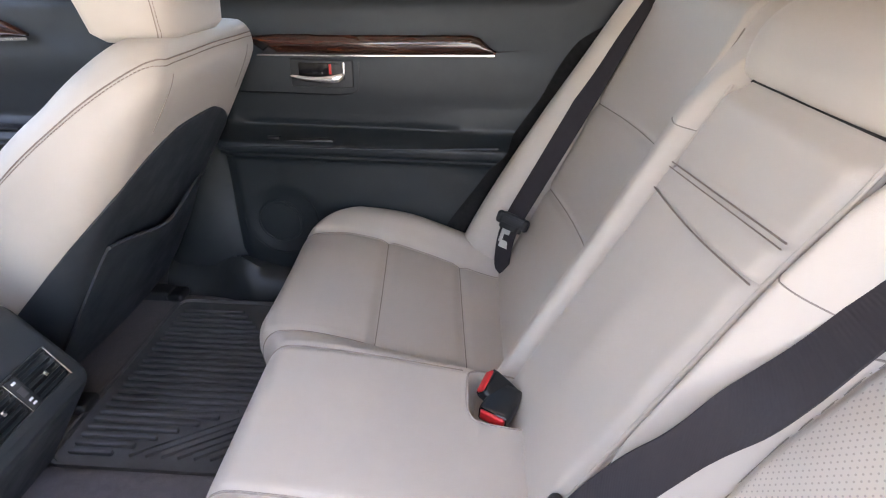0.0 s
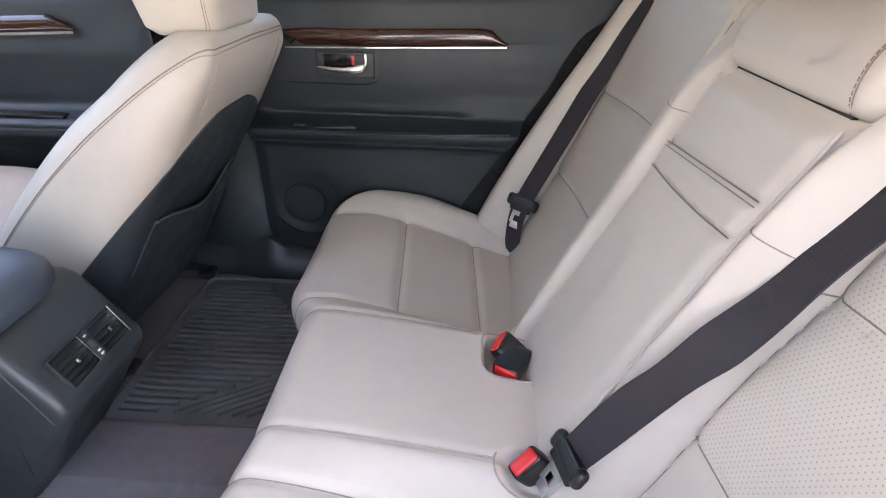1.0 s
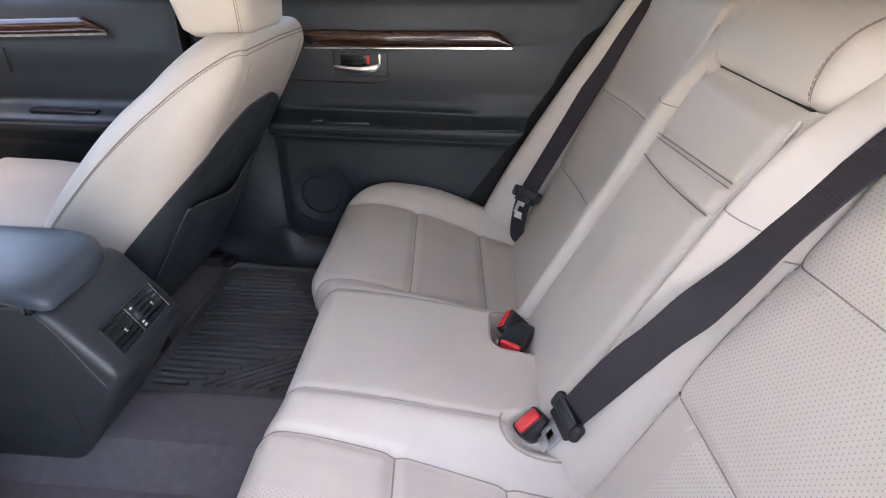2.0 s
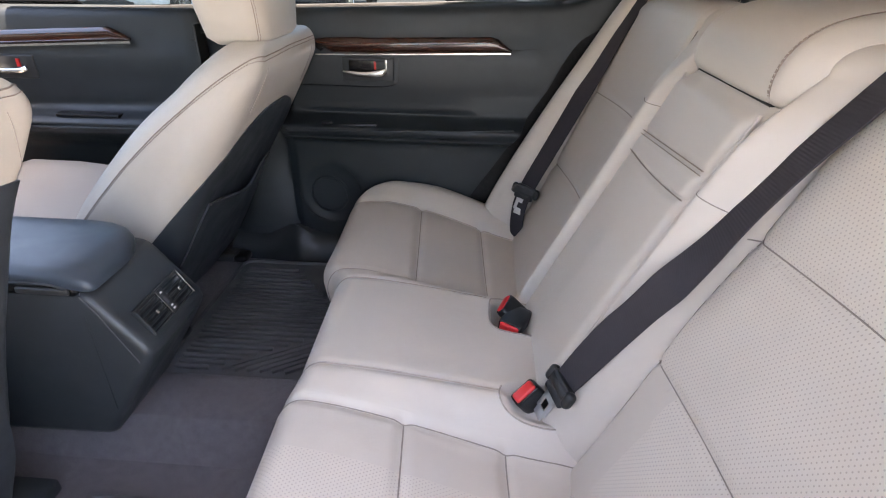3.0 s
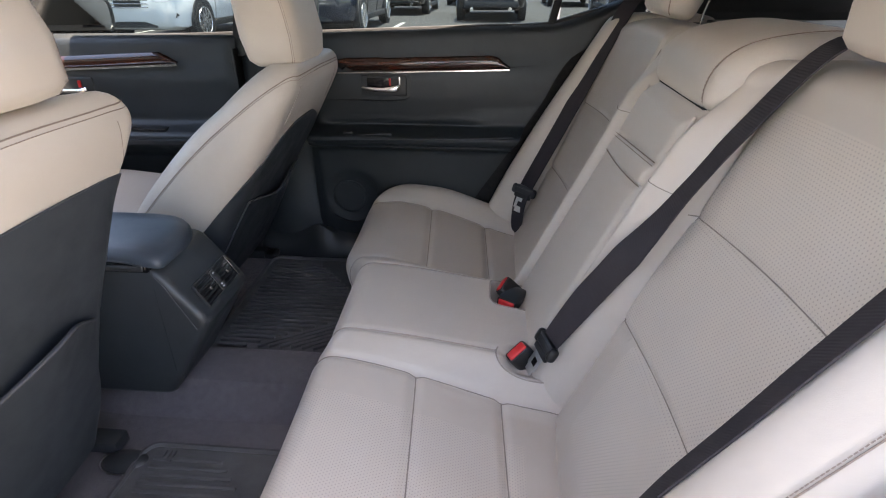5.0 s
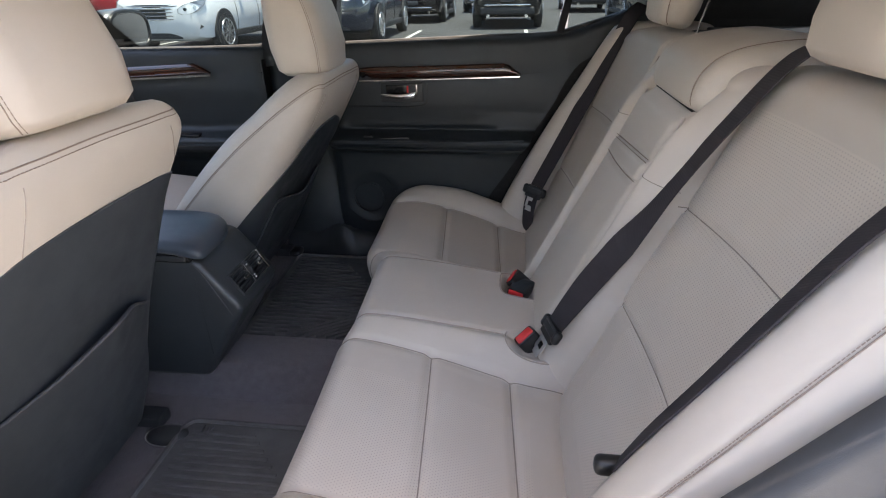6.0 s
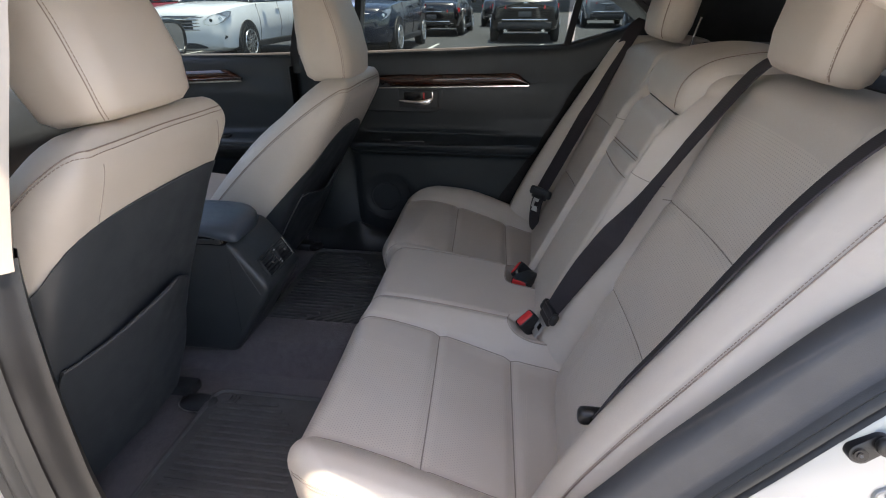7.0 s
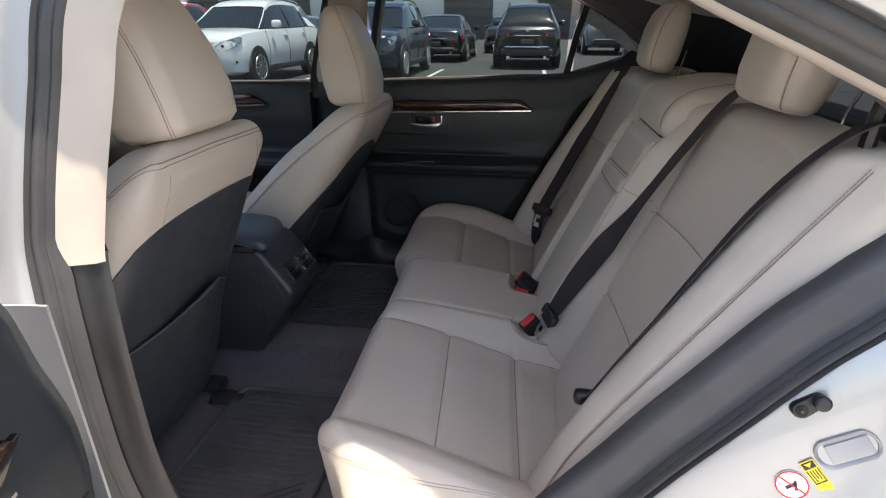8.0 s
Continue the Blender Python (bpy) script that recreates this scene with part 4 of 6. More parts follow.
vent_part("chrome_line", rbox(-0.0145, -0.0130, -0.046, 0.046, 0.004, 0.009, 0.0006), M_CHROME, "chrome line", vents)
for y in (-0.033, 0.022, 0.034):
    vent_part("icon", rbox(-0.004, 0.004, y - 0.003, y + 0.003, 0.008, 0.0086, 0.0002), M_WHITE, "small white symbol", vents)
vent_part("display", rbox(-0.006, 0.006, -0.016, 0.008, 0.008, 0.0086, 0.0002), M_GREY, "", vents)


# ---- rubber floor mats ----
def ribbed_mat(label, x0, x1, y0, y1, rise):
    mat = thing("floor_mat", label, "floor mat", "floor mats")
    zf = 0.273
    n = 26
    outline = []
    for cx, cy, a0 in ((x1 - 0.03, y1 - 0.03, 0), (x0 + 0.03, y1 - 0.03, 90), (x0 + 0.03, y0 + 0.03, 180), (x1 - 0.03, y0 + 0.03, 270)):
        outline += [(cx + 0.03 * math.cos(radians(a0 + 15 * k)), cy + 0.03 * math.sin(radians(a0 + 15 * k))) for k in range(7)]
    part("base_sheet", prism(outline, "z", zf - 0.006, zf + 0.003), M_RUBBER, mat)
    part("rim", tube([(a, b, zf + 0.005) for a, b in outline + outline[:1]], 0.006, 6, False), M_RUBBER, mat)
    ribs = []
    pitch = 0.0195
    ya, yb, xa, xb = y0 + 0.03, y1 - 0.03, x0 + 0.028, x1 - 0.03
    for k in range(int((yb - ya) / pitch) + 1):
        y = ya + pitch * k
        xe = min(xb, x0 + 0.11 + (y - ya) / 0.62, xb - 0.9 * (y - lerp(ya, yb, 0.62)))
        ribs.append(rbox(xa, xe, y - 0.0050, y + 0.0050, zf + 0.001, zf + 0.003 + rise, 0.003, 2))
    # slanting ribs fill the corner towards the seat
    for k in range(1, 12):
        xs = x0 + 0.11 + 0.030 * k
        if xs < xb - 0.02:
            ribs.append(ribbon([(xs, ya, zf + 0.004), (xb, ya + 0.62 * (xb - xs), zf + 0.004)], (-0.527, 0.85, 0), 0.0105, 0.005 + rise))
    part("ribs", join(*ribs), M_RUBBER, mat)
    return mat


ribbed_mat("black ribbed rubber mat on the far rear footwell", -0.790, -0.43, 0.088, 0.610, 0.0085)
near_mat = ribbed_mat("black ribbed rubber mat on the near rear footwell", -0.745, -0.42, -0.64, -0.225, 0.004)
part("moulded_mark", join(rbox(-0.700, -0.696, -0.262, -0.240, 0.276, 0.2815, 0.001), rbox(-0.690, -0.686, -0.262, -0.240, 0.276, 0.2815, 0.001), rbox(-0.680, -0.676, -0.268, -0.240, 0.276, 0.2815, 0.001)), M_RUBBER, near_mat)


# ---- doors ----
def door_y(x, z, wood_on=True):
    """How far the trim stands from the car's middle, by height."""
    y = interp([(0.33, 0.700), (0.40, 0.690), (0.60, 0.685), (0.648, 0.682), (0.660, 0.672), (0.668, 0.654), (0.688, 0.642), (0.700, 0.639), (0.708, 0.644), (0.716, 0.668), (0.730, 0.702), (0.750, 0.710),
                (0.780, 0.707), (0.815, 0.7025), (0.865, 0.702), (0.890, 0.706), (0.925, 0.716), (0.96, 0.722), (0.985, 0.728), (1.000, 0.742), (1.004, 0.765)], z)
    return y


def rear_door(name, label, at, side):
    """Local frame: x from the hinge rearwards, y out from the car's middle. side mirrors it."""
    door = thing(name, label, "car door", "car doors", "structure", at)
    s = side

    def sill(x):
        return 0.996 + 0.028 * x / 0.75 + 0.06 * sstep(0.74, 1.0, x)

    def rear_end(z):
        return interp([(0.33, 0.45), (0.50, 0.545), (0.60, 0.610), (0.70, 0.672), (0.80, 0.735), (0.91, 0.810), (0.935, 0.90), (0.955, 1.0), (1.1, 1.02)], z)

    def face(u, v):
        z = lerp(0.335, 1.004, v)
        x = lerp(0.0, rear_end(z), u)
        y = door_y(x, z)
        # recessed shelf in the armrest and a soft crease rising to the rear
        y += 0.020 * math.exp(-(((z - 0.724) / 0.012) ** 2)) * sstep(0.60, 0.50, x) * sstep(0.02, 0.10, x)
        y += 0.006 * math.exp(-(((z - 0.675) / 0.006) ** 2))
        y -= 0.008 * sstep(0.40, 0.62, x) * math.exp(-(((z - 0.74 - 0.05 * (x - 0.4)) / 0.03) ** 2))
        y += 0.010 * math.exp(-(((x - 0.13) ** 2 + (z - 0.485) ** 2) / 0.085**2) ** 4)
        y += 0.012 * (1 - sstep(0.0, 0.03, x))
        zz = z + (sill(x) - 0.996) * sstep(0.80, 1.0, z)
        return (x, s * y, zz)

    zs = sorted(set(span(0, 1, 90) + span(0.45, 0.60, 40)))
    bm = surf(face, span(0, 1, 90), zs)
    part("trim_panel", bm, M_DARK, door, "", 50)
    # wood strip with a bright line under it
    rows = []
    for k in range(30):
        x = lerp(0.098, 0.636, k / 29)
        h = 0.038 * min(1, (k / 29) * 9 + 0.08) * min(1, (29 - k) / 29 * 11 + 0.12)
        zl = 0.889 + 0.018 * x / 0.636 + (0.040 - h) * (0.9 if k < 8 else 0.0)
        rows.append([(x, s * (0.7005 - 0.010 * math.sin(math.pi * j / 6) ** 0.6), zl + h * j / 6) for j in range(7)])
    bm = loft(rows, False, False)
    bmesh.ops.solidify(bm, geom=bm.faces[:], thickness=0.006)
    part("wood_strip", bm, M_WOOD, door, "glossy brown wood strip", 50)
    part("chrome_line", ribbon(smooth_path([(0.110, s * 0.694, 0.890), (0.30, s * 0.693, 0.8945), (0.634, s * 0.693, 0.9045)], 8), (0, 0, 1), 0.0034, 0.006), M_CHROME, door, "thin chrome line")
    part("wood_tip", prism([(0.086, 0.925), (0.150, 0.918), (0.125, 0.898)], "y", s * 0.692, s * 0.700, 0.001), M_GLOSSBLACK, door)
    # inner handle in its recess
    hx0, hx1, hz0, hz1 = 0.178, 0.322, 0.822, 0.884
    handle = part("handle_bezel", join(rbox(hx0, hx1, min(s * 0.6985, s * 0.708), max(s * 0.6985, s * 0.708), hz0, hz1, 0.012, 3)), M_DARKLOW, door, "recessed handle bezel")
    part("handle_bowl", rbox(hx0 + 0.02, hx1 - 0.020, min(s * 0.6968, s * 0.70), max(s * 0.6968, s * 0.70), hz0 + 0.020, hz1 - 0.008, 0.008, 3), M_GLOSSBLACK, handle)
    part("handle_lever", loft([[(x, s * (0.690 - 0.007 * math.sin(math.pi * k / 7)) + s * 0.004 * math.cos(a), zc + w * math.sin(a)) for a in [2 * math.pi * j / 10 for j in range(10)]]
                               for k, (x, zc, w) in enumerate([(0.182, 0.848, 0.003), (0.195, 0.846, 0.005), (0.22, 0.843, 0.006), (0.25, 0.842, 0.007), (0.275, 0.844, 0.0085), (0.292, 0.847, 0.0095), (0.300, 0.850, 0.008), (0.303, 0.852, 0.004)])]), M_CHROME, handle, "chrome pull lever")
    part("lock_knob", join(rbox(0.272, 0.298, min(s * 0.693, s * 0.698), max(s * 0.693, s * 0.698), 0.852, 0.876, 0.004, 3)), M_DARKLOW, handle, "")
    part("lock_mark", rbox(0.268, 0.274, min(s * 0.6922, s * 0.6945), max(s * 0.6922, s * 0.6945), 0.853, 0.875, 0.001), M_RED, handle, "red lock mark")
    part("lock_rim", rbox(0.298, 0.304, min(s * 0.6915, s * 0.698), max(s * 0.6915, s * 0.698), 0.852, 0.880, 0.002), M_CHROME, handle, "chrome lock edge")
    part("panel_crease", tube(smooth_path([(0.03, s * 0.7035, 0.806), (0.14, s * 0.7035, 0.806), (0.28, s * 0.7035, 0.806), (0.325, s * 0.7035, 0.815), (0.334, s * 0.7035, 0.840), (0.334, s * 0.703, 0.880)], 6), 0.0022, 6), M_BLACK, door)
    # black tube paints the shadow line of the crease behind the wood strip
    part("crease_shade", tube([(x, s * (door_y(x, z) - 0.0012), z) for x, z in ((0.637, 0.909), (0.70, 0.914), (0.75, 0.918), (0.795, 0.922))], 0.0030, 6), M_BLACK, door)
    # armrest shelf, its stitched edge and window switch
    part("armrest_edge", tube(smooth_path([(0.02, s * 0.6425, 0.692), (0.2, s * 0.638, 0.698), (0.45, s * 0.640, 0.703), (0.655, s * 0.650, 0.710)], 8), 0.0035, 8), M_DARK, door)
    part("switch_panel", prism([(0.03, 0.702), (0.26, 0.716), (0.275, 0.714), (0.275, 0.708), (0.03, 0.698)], "y", min(s * 0.652, s * 0.672), max(s * 0.652, s * 0.672), 0.003), M_DARKLOW, door)
    part("window_switch", rbox(0.12, 0.15, min(s * 0.655, s * 0.668), max(s * 0.655, s * 0.668), 0.709, 0.7165, 0.002), M_BLACK, door)
    part("shelf_line", ribbon([(0.02, s * 0.6725, 0.664), (0.35, s * 0.6725, 0.672), (0.650, s * 0.6735, 0.681)], (0, 0, 1), 0.004, 0.004), M_BLACK, door)
    # speaker
    spk = part("speaker_grille", disc((0.118, s * 0.6865, 0.487), (0, -s, 0), 0.052, 0.008, 40, 0.003), M_DARK, door, "round speaker grille")
    ring = [(0.118 + 0.056 * math.cos(a), s * 0.6835, 0.487 + 0.056 * math.sin(a)) for a in [2 * math.pi * k / 48 for k in range(49)]]
    part("speaker_ring", tube(ring, 0.0028, 6, False), M_DARK, spk)
    ring = [(0.118 + 0.094 * math.cos(a), s * 0.6895, 0.487 + 0.094 * math.sin(a)) for a in [2 * math.pi * k / 56 for k in range(57)]]
    part("speaker_surround", tube(ring, 0.0018, 6, False), M_BLACK, spk)
    # outer skin, window frame and pane
    skin = surf(lambda u, v: (lerp(-0.02, rear_end(lerp(0.32, 1.0, v)) + 0.03, u), s * (0.885 - 0.10 * sstep(0.75, 1.0, v) ** 2 - 0.02 * (1 - v) ** 3), lerp(0.32, 0.972, v)), span(0, 1, 16), span(0, 1, 16))
    bmesh.ops.solidify(skin, geom=skin.faces[:], thickness=0.004)
    part("outer_skin", skin, M_SILVER, door, "silver painted outer skin", 50)
    edge = loft([[(0.0, s * 0.705, z), (-0.004, s * 0.73, z), (-0.006, s * 0.80, z), (-0.006, s * 0.875, z)] for z in span(0.34, 0.985, 12)], False, False)
    bmesh.ops.solidify(edge, geom=edge.faces[:], thickness=0.003)
    part("door_edge", edge, M_SILVER, door, "painted door edge at the hinge")
    lower = surf(lambda u, v: (lerp(-0.01, 0.52, u), s * lerp(0.695, 0.88, v), 0.332), span(0, 1, 4), span(0, 1, 4))
    part("door_bottom", lower, M_BLACK, door)

    def top_of(x):
        return interp([(0.0, 1.33), (0.2, 1.375), (0.45, 1.372), (0.70, 1.31), (0.9, 1.21), (1.06, 1.09)], x)

    def lean(z):
        return 0.772 - 0.16 * max(0, (z - 1.0) / 0.37)

    frame_path = smooth_path([(0.02, s * lean(1.0), 0.995), (0.07, s * lean(1.2), 1.20), (0.13, s * lean(1.34), 1.345), (0.22, s * lean(1.37), 1.372), (0.45, s * lean(1.365), 1.368), (0.70, s * lean(1.30), 1.305), (0.9, s * lean(1.205), 1.205), (1.04, s * lean(1.09), 1.095)], 8)
    part("window_frame", ribbon(frame_path, (0.0, 1.0, 0.0), 0.05, 0.022), M_BLACK, door, "black window frame")
    part("sill_strip", tube(smooth_path([(x, s * 0.752, sill(x) + 0.004) for x in span(0.02, 1.02, 8)], 4), 0.006, 8), M_SEAL, door, "rubber window seal")
    part("quarter_post", ribbon([(0.752, s * 0.760, 1.022), (0.775, s * 0.70, 1.17), (0.80, s * 0.645, 1.27)], (1, 0, 0), 0.022, 0.018), M_BLACK, door)

    def pane(x0, x1):
        rows = []
        for k in range(13):
            x = lerp(x0, x1, k / 12)
            rows.append([(x, s * (lean(lerp(sill(x), top_of(x), j / 6)) + 0.004), lerp(sill(x), max(top_of(x), sill(x) + 0.005), j / 6)) for j in range(7)])
        return loft(rows, False, False)

    for x0, x1 in ((0.04, 0.748), (0.775, 1.03)):
        part("pane", pane(x0, x1), M_GLASS, door, "tinted window pane").visible_shadow = s < 0
    return door


rear_door("door_1", "closed charcoal rear door with wood strip and chrome handle", pose(-0.640, 0, 0), 1)
# the open door stands out on its hinge at the pillar
OPEN = 76
rear_door("door_2", "open rear door with charcoal trim and wood strip", Matrix.Translation((-0.638, -1.059, 0)) @ Matrix.Rotation(radians(-OPEN), 4, "Z") @ Matrix.Translation((0.0, 0.95, 0)), -1)


# hinge arms between the pillar and the open door
hinge = thing("door_hinge", "dark steel hinge arms of the open rear door", "hinge", "", "structure")
for z in (0.47, 0.72):
    part("arm", loft([[(x + a, y, z + b) for a, b in ((-0.016, -0.022), (0.016, -0.022), (0.016, 0.022), (-0.016, 0.022))] for x, y in ((-0.700, -0.835), (-0.690, -0.900), (-0.650, -0.950), (-0.600, -0.985), (-0.560, -1.010))]), M_SEAL, hinge, "", 50)
    part("bolt", disc((-0.640, -0.940, z), (0.6, -0.4, 0), 0.011, 0.014, 6), M_STEEL, hinge, "steel bolt")


def front_door(name, label, s):
    door = thing(name, label, "car door", "car doors", "structure")
    x0, x1 = -1.85, -0.862

    def face(u, v):
        x = lerp(x0, x1, u)
        z = lerp(0.335, 1.004, v)
        y = door_y(x, z) - 0.004
        y += 0.010 * sstep(-0.885, -0.862, x)
        y += 0.055 * math.exp(-(((x + 1.30) / 0.30) ** 6)) * sstep(0.40, 0.46, z) * sstep(0.66, 0.60, z)
        return (x, s * y, z - 0.018 + 0.012 * u)

    part("trim_panel", surf(face, span(0, 1, 50), span(0, 1, 80)), M_DARK, door, "", 50)
    rows = []
    for k in range(26):
        x = lerp(-1.75, -1.045, k / 25)
        h = 0.036 * min(1, (25 - k) / 25 * 12 + 0.12)
        rows.append([(x, s * (0.700 - 0.010 * math.sin(math.pi * j / 6) ** 0.6), 0.886 + 0.026 * (x + 1.55) / 0.5 + h * j / 6) for j in range(7)])
    bm = loft(rows, False, False)
    bmesh.ops.solidify(bm, geom=bm.faces[:], thickness=0.006)
    part("wood_strip", bm, M_WOOD, door, "glossy brown wood strip", 50)
    part("chrome_line", ribbon([(-1.75, s * 0.693, 0.873), (-1.40, s * 0.693, 0.891), (-1.045, s * 0.693, 0.9075)], (0, 0, 1), 0.0065, 0.006), M_CHROME, door, "thin chrome line")
    part("rear_crease", tube([(-1.045, s * 0.7125, 0.9075), (-0.87, s * 0.7135, 0.914)], 0.002, 6), M_BLACK, door)
    handle = part("handle_bezel", rbox(-1.49, -1.345, min(s * 0.694, s * 0.704), max(s * 0.694, s * 0.704), 0.800, 0.866, 0.012, 3), M_DARKLOW, door, "recessed handle bezel")
    part("handle_lever", tube([(-1.485, s * 0.690, 0.826), (-1.43, s * 0.684, 0.822), (-1.385, s * 0.684, 0.824), (-1.368, s * 0.690, 0.830)], 0.0075, 10), M_CHROME, handle, "chrome pull lever")
    part("lock_mark", rbox(-1.395, -1.385, min(s * 0.689, s * 0.694), max(s * 0.689, s * 0.694), 0.834, 0.856, 0.001), M_RED, handle, "red lock mark")
    part("armrest_edge", tube([(-1.85, s * 0.642, 0.672), (-1.3, s * 0.636, 0.678), (-0.875, s * 0.640, 0.684)], 0.004, 8), M_DARK, door)
    part("grab_slot", rbox(-1.30, -1.11, min(s * 0.653, s * 0.690), max(s * 0.653, s * 0.690), 0.704, 0.714, 0.004), M_BLACK, door)
    skin = surf(lambda u, v: (lerp(x0, x1, u), s * (0.885 - 0.10 * sstep(0.75, 1.0, v) ** 2 - 0.02 * (1 - v) ** 3), lerp(0.32, 0.958, v)), span(0, 1, 8), span(0, 1, 16))
    bmesh.ops.solidify(skin, geom=skin.faces[:], thickness=0.004)
    part("outer_skin", skin, M_SILVER, door, "silver painted outer skin", 50)
    part("door_edge", rbox(x1 - 0.006, x1, min(s * 0.708, s * 0.872), max(s * 0.708, s * 0.872), 0.34, 0.955, 0.002), M_BLACK, door)
    part("sill_strip", tube([(x0, s * 0.752, 0.972), (-1.3, s * 0.752, 0.981), (x1, s * 0.752, 0.996)], 0.006, 8), M_SEAL, door, "rubber window seal")
    pane = surf(lambda u, v: (lerp(-1.70 + 0.55 * v, -0.82 + 0.13 * v, u), s * (0.776 - 0.16 * v), lerp(0.972 + 0.02 * u, 1.365, v)), span(0, 1, 8), span(0, 1, 8))
    part("window_frame", ribbon(smooth_path([(-0.844, s * 0.752, 0.93), (-0.844, s * 0.752, 1.0), (-0.772, s * 0.690, 1.18), (-0.695, s * 0.615, 1.36)], 6), (1, 0, 0), 0.044, 0.030), M_BLACK, door, "black window frame")
    part("pane", pane, M_GLASS, door, "tinted window pane").visible_shadow = s < 0
    return door


front_door("door_3", "closed charcoal front door with wood strip on the far side", 1)
front_door("door_4", "closed front door on the driver's side", -1)

# door mirror outside the far front window
mirror = thing("door_mirror", "black-backed door mirror outside the front window", "mirror")
rows = []
for x, k in ((-1.50, 0.86), (-1.51, 0.97), (-1.54, 1.0), (-1.60, 0.94), (-1.65, 0.72), (-1.675, 0.35)):
    rows.append([(x, 0.985 + 0.125 * k * math.copysign(abs(math.cos(a)) ** 0.7, math.cos(a)), 1.030 + 0.078 * k * math.copysign(abs(math.sin(a)) ** 0.7, math.sin(a))) for a in [2 * math.pi * j / 28 for j in range(28)]])
part("shell", loft(rows), M_SILVER, mirror, "", 60)
rows = [[(-1.496, 0.985 + 0.102 * math.copysign(abs(math.cos(a)) ** 0.7, math.cos(a)), 1.030 + 0.060 * math.copysign(abs(math.sin(a)) ** 0.7, math.sin(a))) for a in [2 * math.pi * j / 28 for j in range(28)]]]
rows.append([(p[0] - 0.004, p[1], p[2]) for p in rows[0]])
part("mirror_glass", loft(rows), M_MIRROR, mirror, "mirror glass", 30)
rim = [(-1.499, 0.985 + 0.110 * math.copysign(abs(math.cos(a)) ** 0.7, math.cos(a)), 1.030 + 0.067 * math.copysign(abs(math.sin(a)) ** 0.7, math.sin(a))) for a in [2 * math.pi * j / 28 for j in range(29)]]
part("rim", tube(rim, 0.009, 6, False), M_BLACK, mirror)
part("mirror_foot", rbox(-1.60, -1.54, 0.78, 0.90, 0.975, 1.005, 0.01, 3), M_BLACK, mirror)


# ---- far centre pillar and lower trim ----
def pillar_bm(s, z0, z1, thick=0.05, grow=0.0):
    rows = []
    for z in span(z0, z1, 14):
        xa = interp([(0.30, -0.875), (0.70, -0.862), (1.0, -0.850), (1.18, -0.760), (1.36, -0.690)], z)
        xb = interp([(0.30, -0.570), (0.42, -0.615), (0.60, -0.645), (0.70, -0.648), (1.0, -0.640), (1.36, -0.575)], z)
        yo = 0.745 - 0.20 * max(0, (z - 0.98) / 0.40) + (-0.035 if z < 0.55 else 0.0) * sstep(0.55, 0.40, z)
        yo -= grow
        mid = (xa + xb) / 2
        rows.append([(xa, s * (yo + 0.015), z), (lerp(xa, xb, 0.15), s * (yo - 0.012), z), (mid, s * (yo - 0.022), z), (lerp(xa, xb, 0.85), s * (yo - 0.012), z), (xb, s * (yo + 0.015), z), (xb, s * (yo + thick), z), (xa, s * (yo + thick), z)])
    return loft(rows)


structure("pillar_trim_lower", pillar_bm(1, 0.28, 0.99), M_PILLAR, "dark plastic lower centre pillar trim", "pillar trim", 50)
structure("pillar_trim_upper", pillar_bm(1, 0.994, 1.36), M_BEIGE, "beige upper centre pillar trim", "pillar trim", 50)
# sill trims with their flared feet beside the seats
for s in (-1, 1):
    poly = [(0.655, 0.265), (0.662, 0.300), (0.690, 0.335), (0.735, 0.352), (0.80, 0.350), (0.80, 0.25), (0.66, 0.25)]
    structure("sill_trim", loft([[(x, s * (a - 0.03 * math.exp(-(((x + 0.60) / 0.07) ** 2)) * (1 if a < 0.7 else 0)), b + 0.05 * math.exp(-(((x + 0.64) / 0.06) ** 2)) * (1 if 0.28 < b < 0.34 and s > 0 else 0)) for a, b in poly] for x in span(-0.85, 0.05, 40)]), M_DARKLOW,
              "dark plastic door sill trim", "sill trim", 50)


# ---- near door opening: pillar, sill, quarter ----
LOOP = [(-0.545, -0.790, 0.355), (-0.582, -0.795, 0.440), (-0.600, -0.800, 0.560), (-0.604, -0.800, 0.680), (-0.610, -0.792, 0.790), (-0.622, -0.772, 0.897), (-0.616, -0.757, 0.970), (-0.605, -0.742, 1.040),
        (-0.588, -0.722, 1.130), (-0.570, -0.700, 1.225), (-0.535, -0.660, 1.312), (-0.460, -0.625, 1.350), (-0.330, -0.610, 1.362), (-0.150, -0.612, 1.360), (0.018, -0.648, 1.313), (0.162, -0.720, 1.229),
        (0.296, -0.743, 1.164), (0.441, -0.736, 1.092), (0.505, -0.715, 1.035), (0.474, -0.728, 0.963), (0.403, -0.738, 0.887), (0.348, -0.739, 0.828), (0.273, -0.740, 0.729),
        (0.216, -0.740, 0.653), (0.166, -0.742, 0.583), (0.090, -0.752, 0.490), (0.010, -0.772, 0.400), (-0.090, -0.785, 0.358), (-0.260, -0.790, 0.350), (-0.430, -0.790, 0.350)]


def ring_path(points, n):
    p = [Vector(q) for q in points]
    out = []
    for i in range(len(p)):
        a, b, c, d = p[i - 1], p[i], p[(i + 1) % len(p)], p[(i + 2) % len(p)]
        for k in range(n):
            t = k / n
            out.append(0.5 * (2 * b + (c - a) * t + (2 * a - 5 * b + 4 * c - d) * t * t + (3 * b - a - 3 * c + d) * t**3))
    return out


OPENING = ring_path(LOOP, 6)
OUTWARD = []
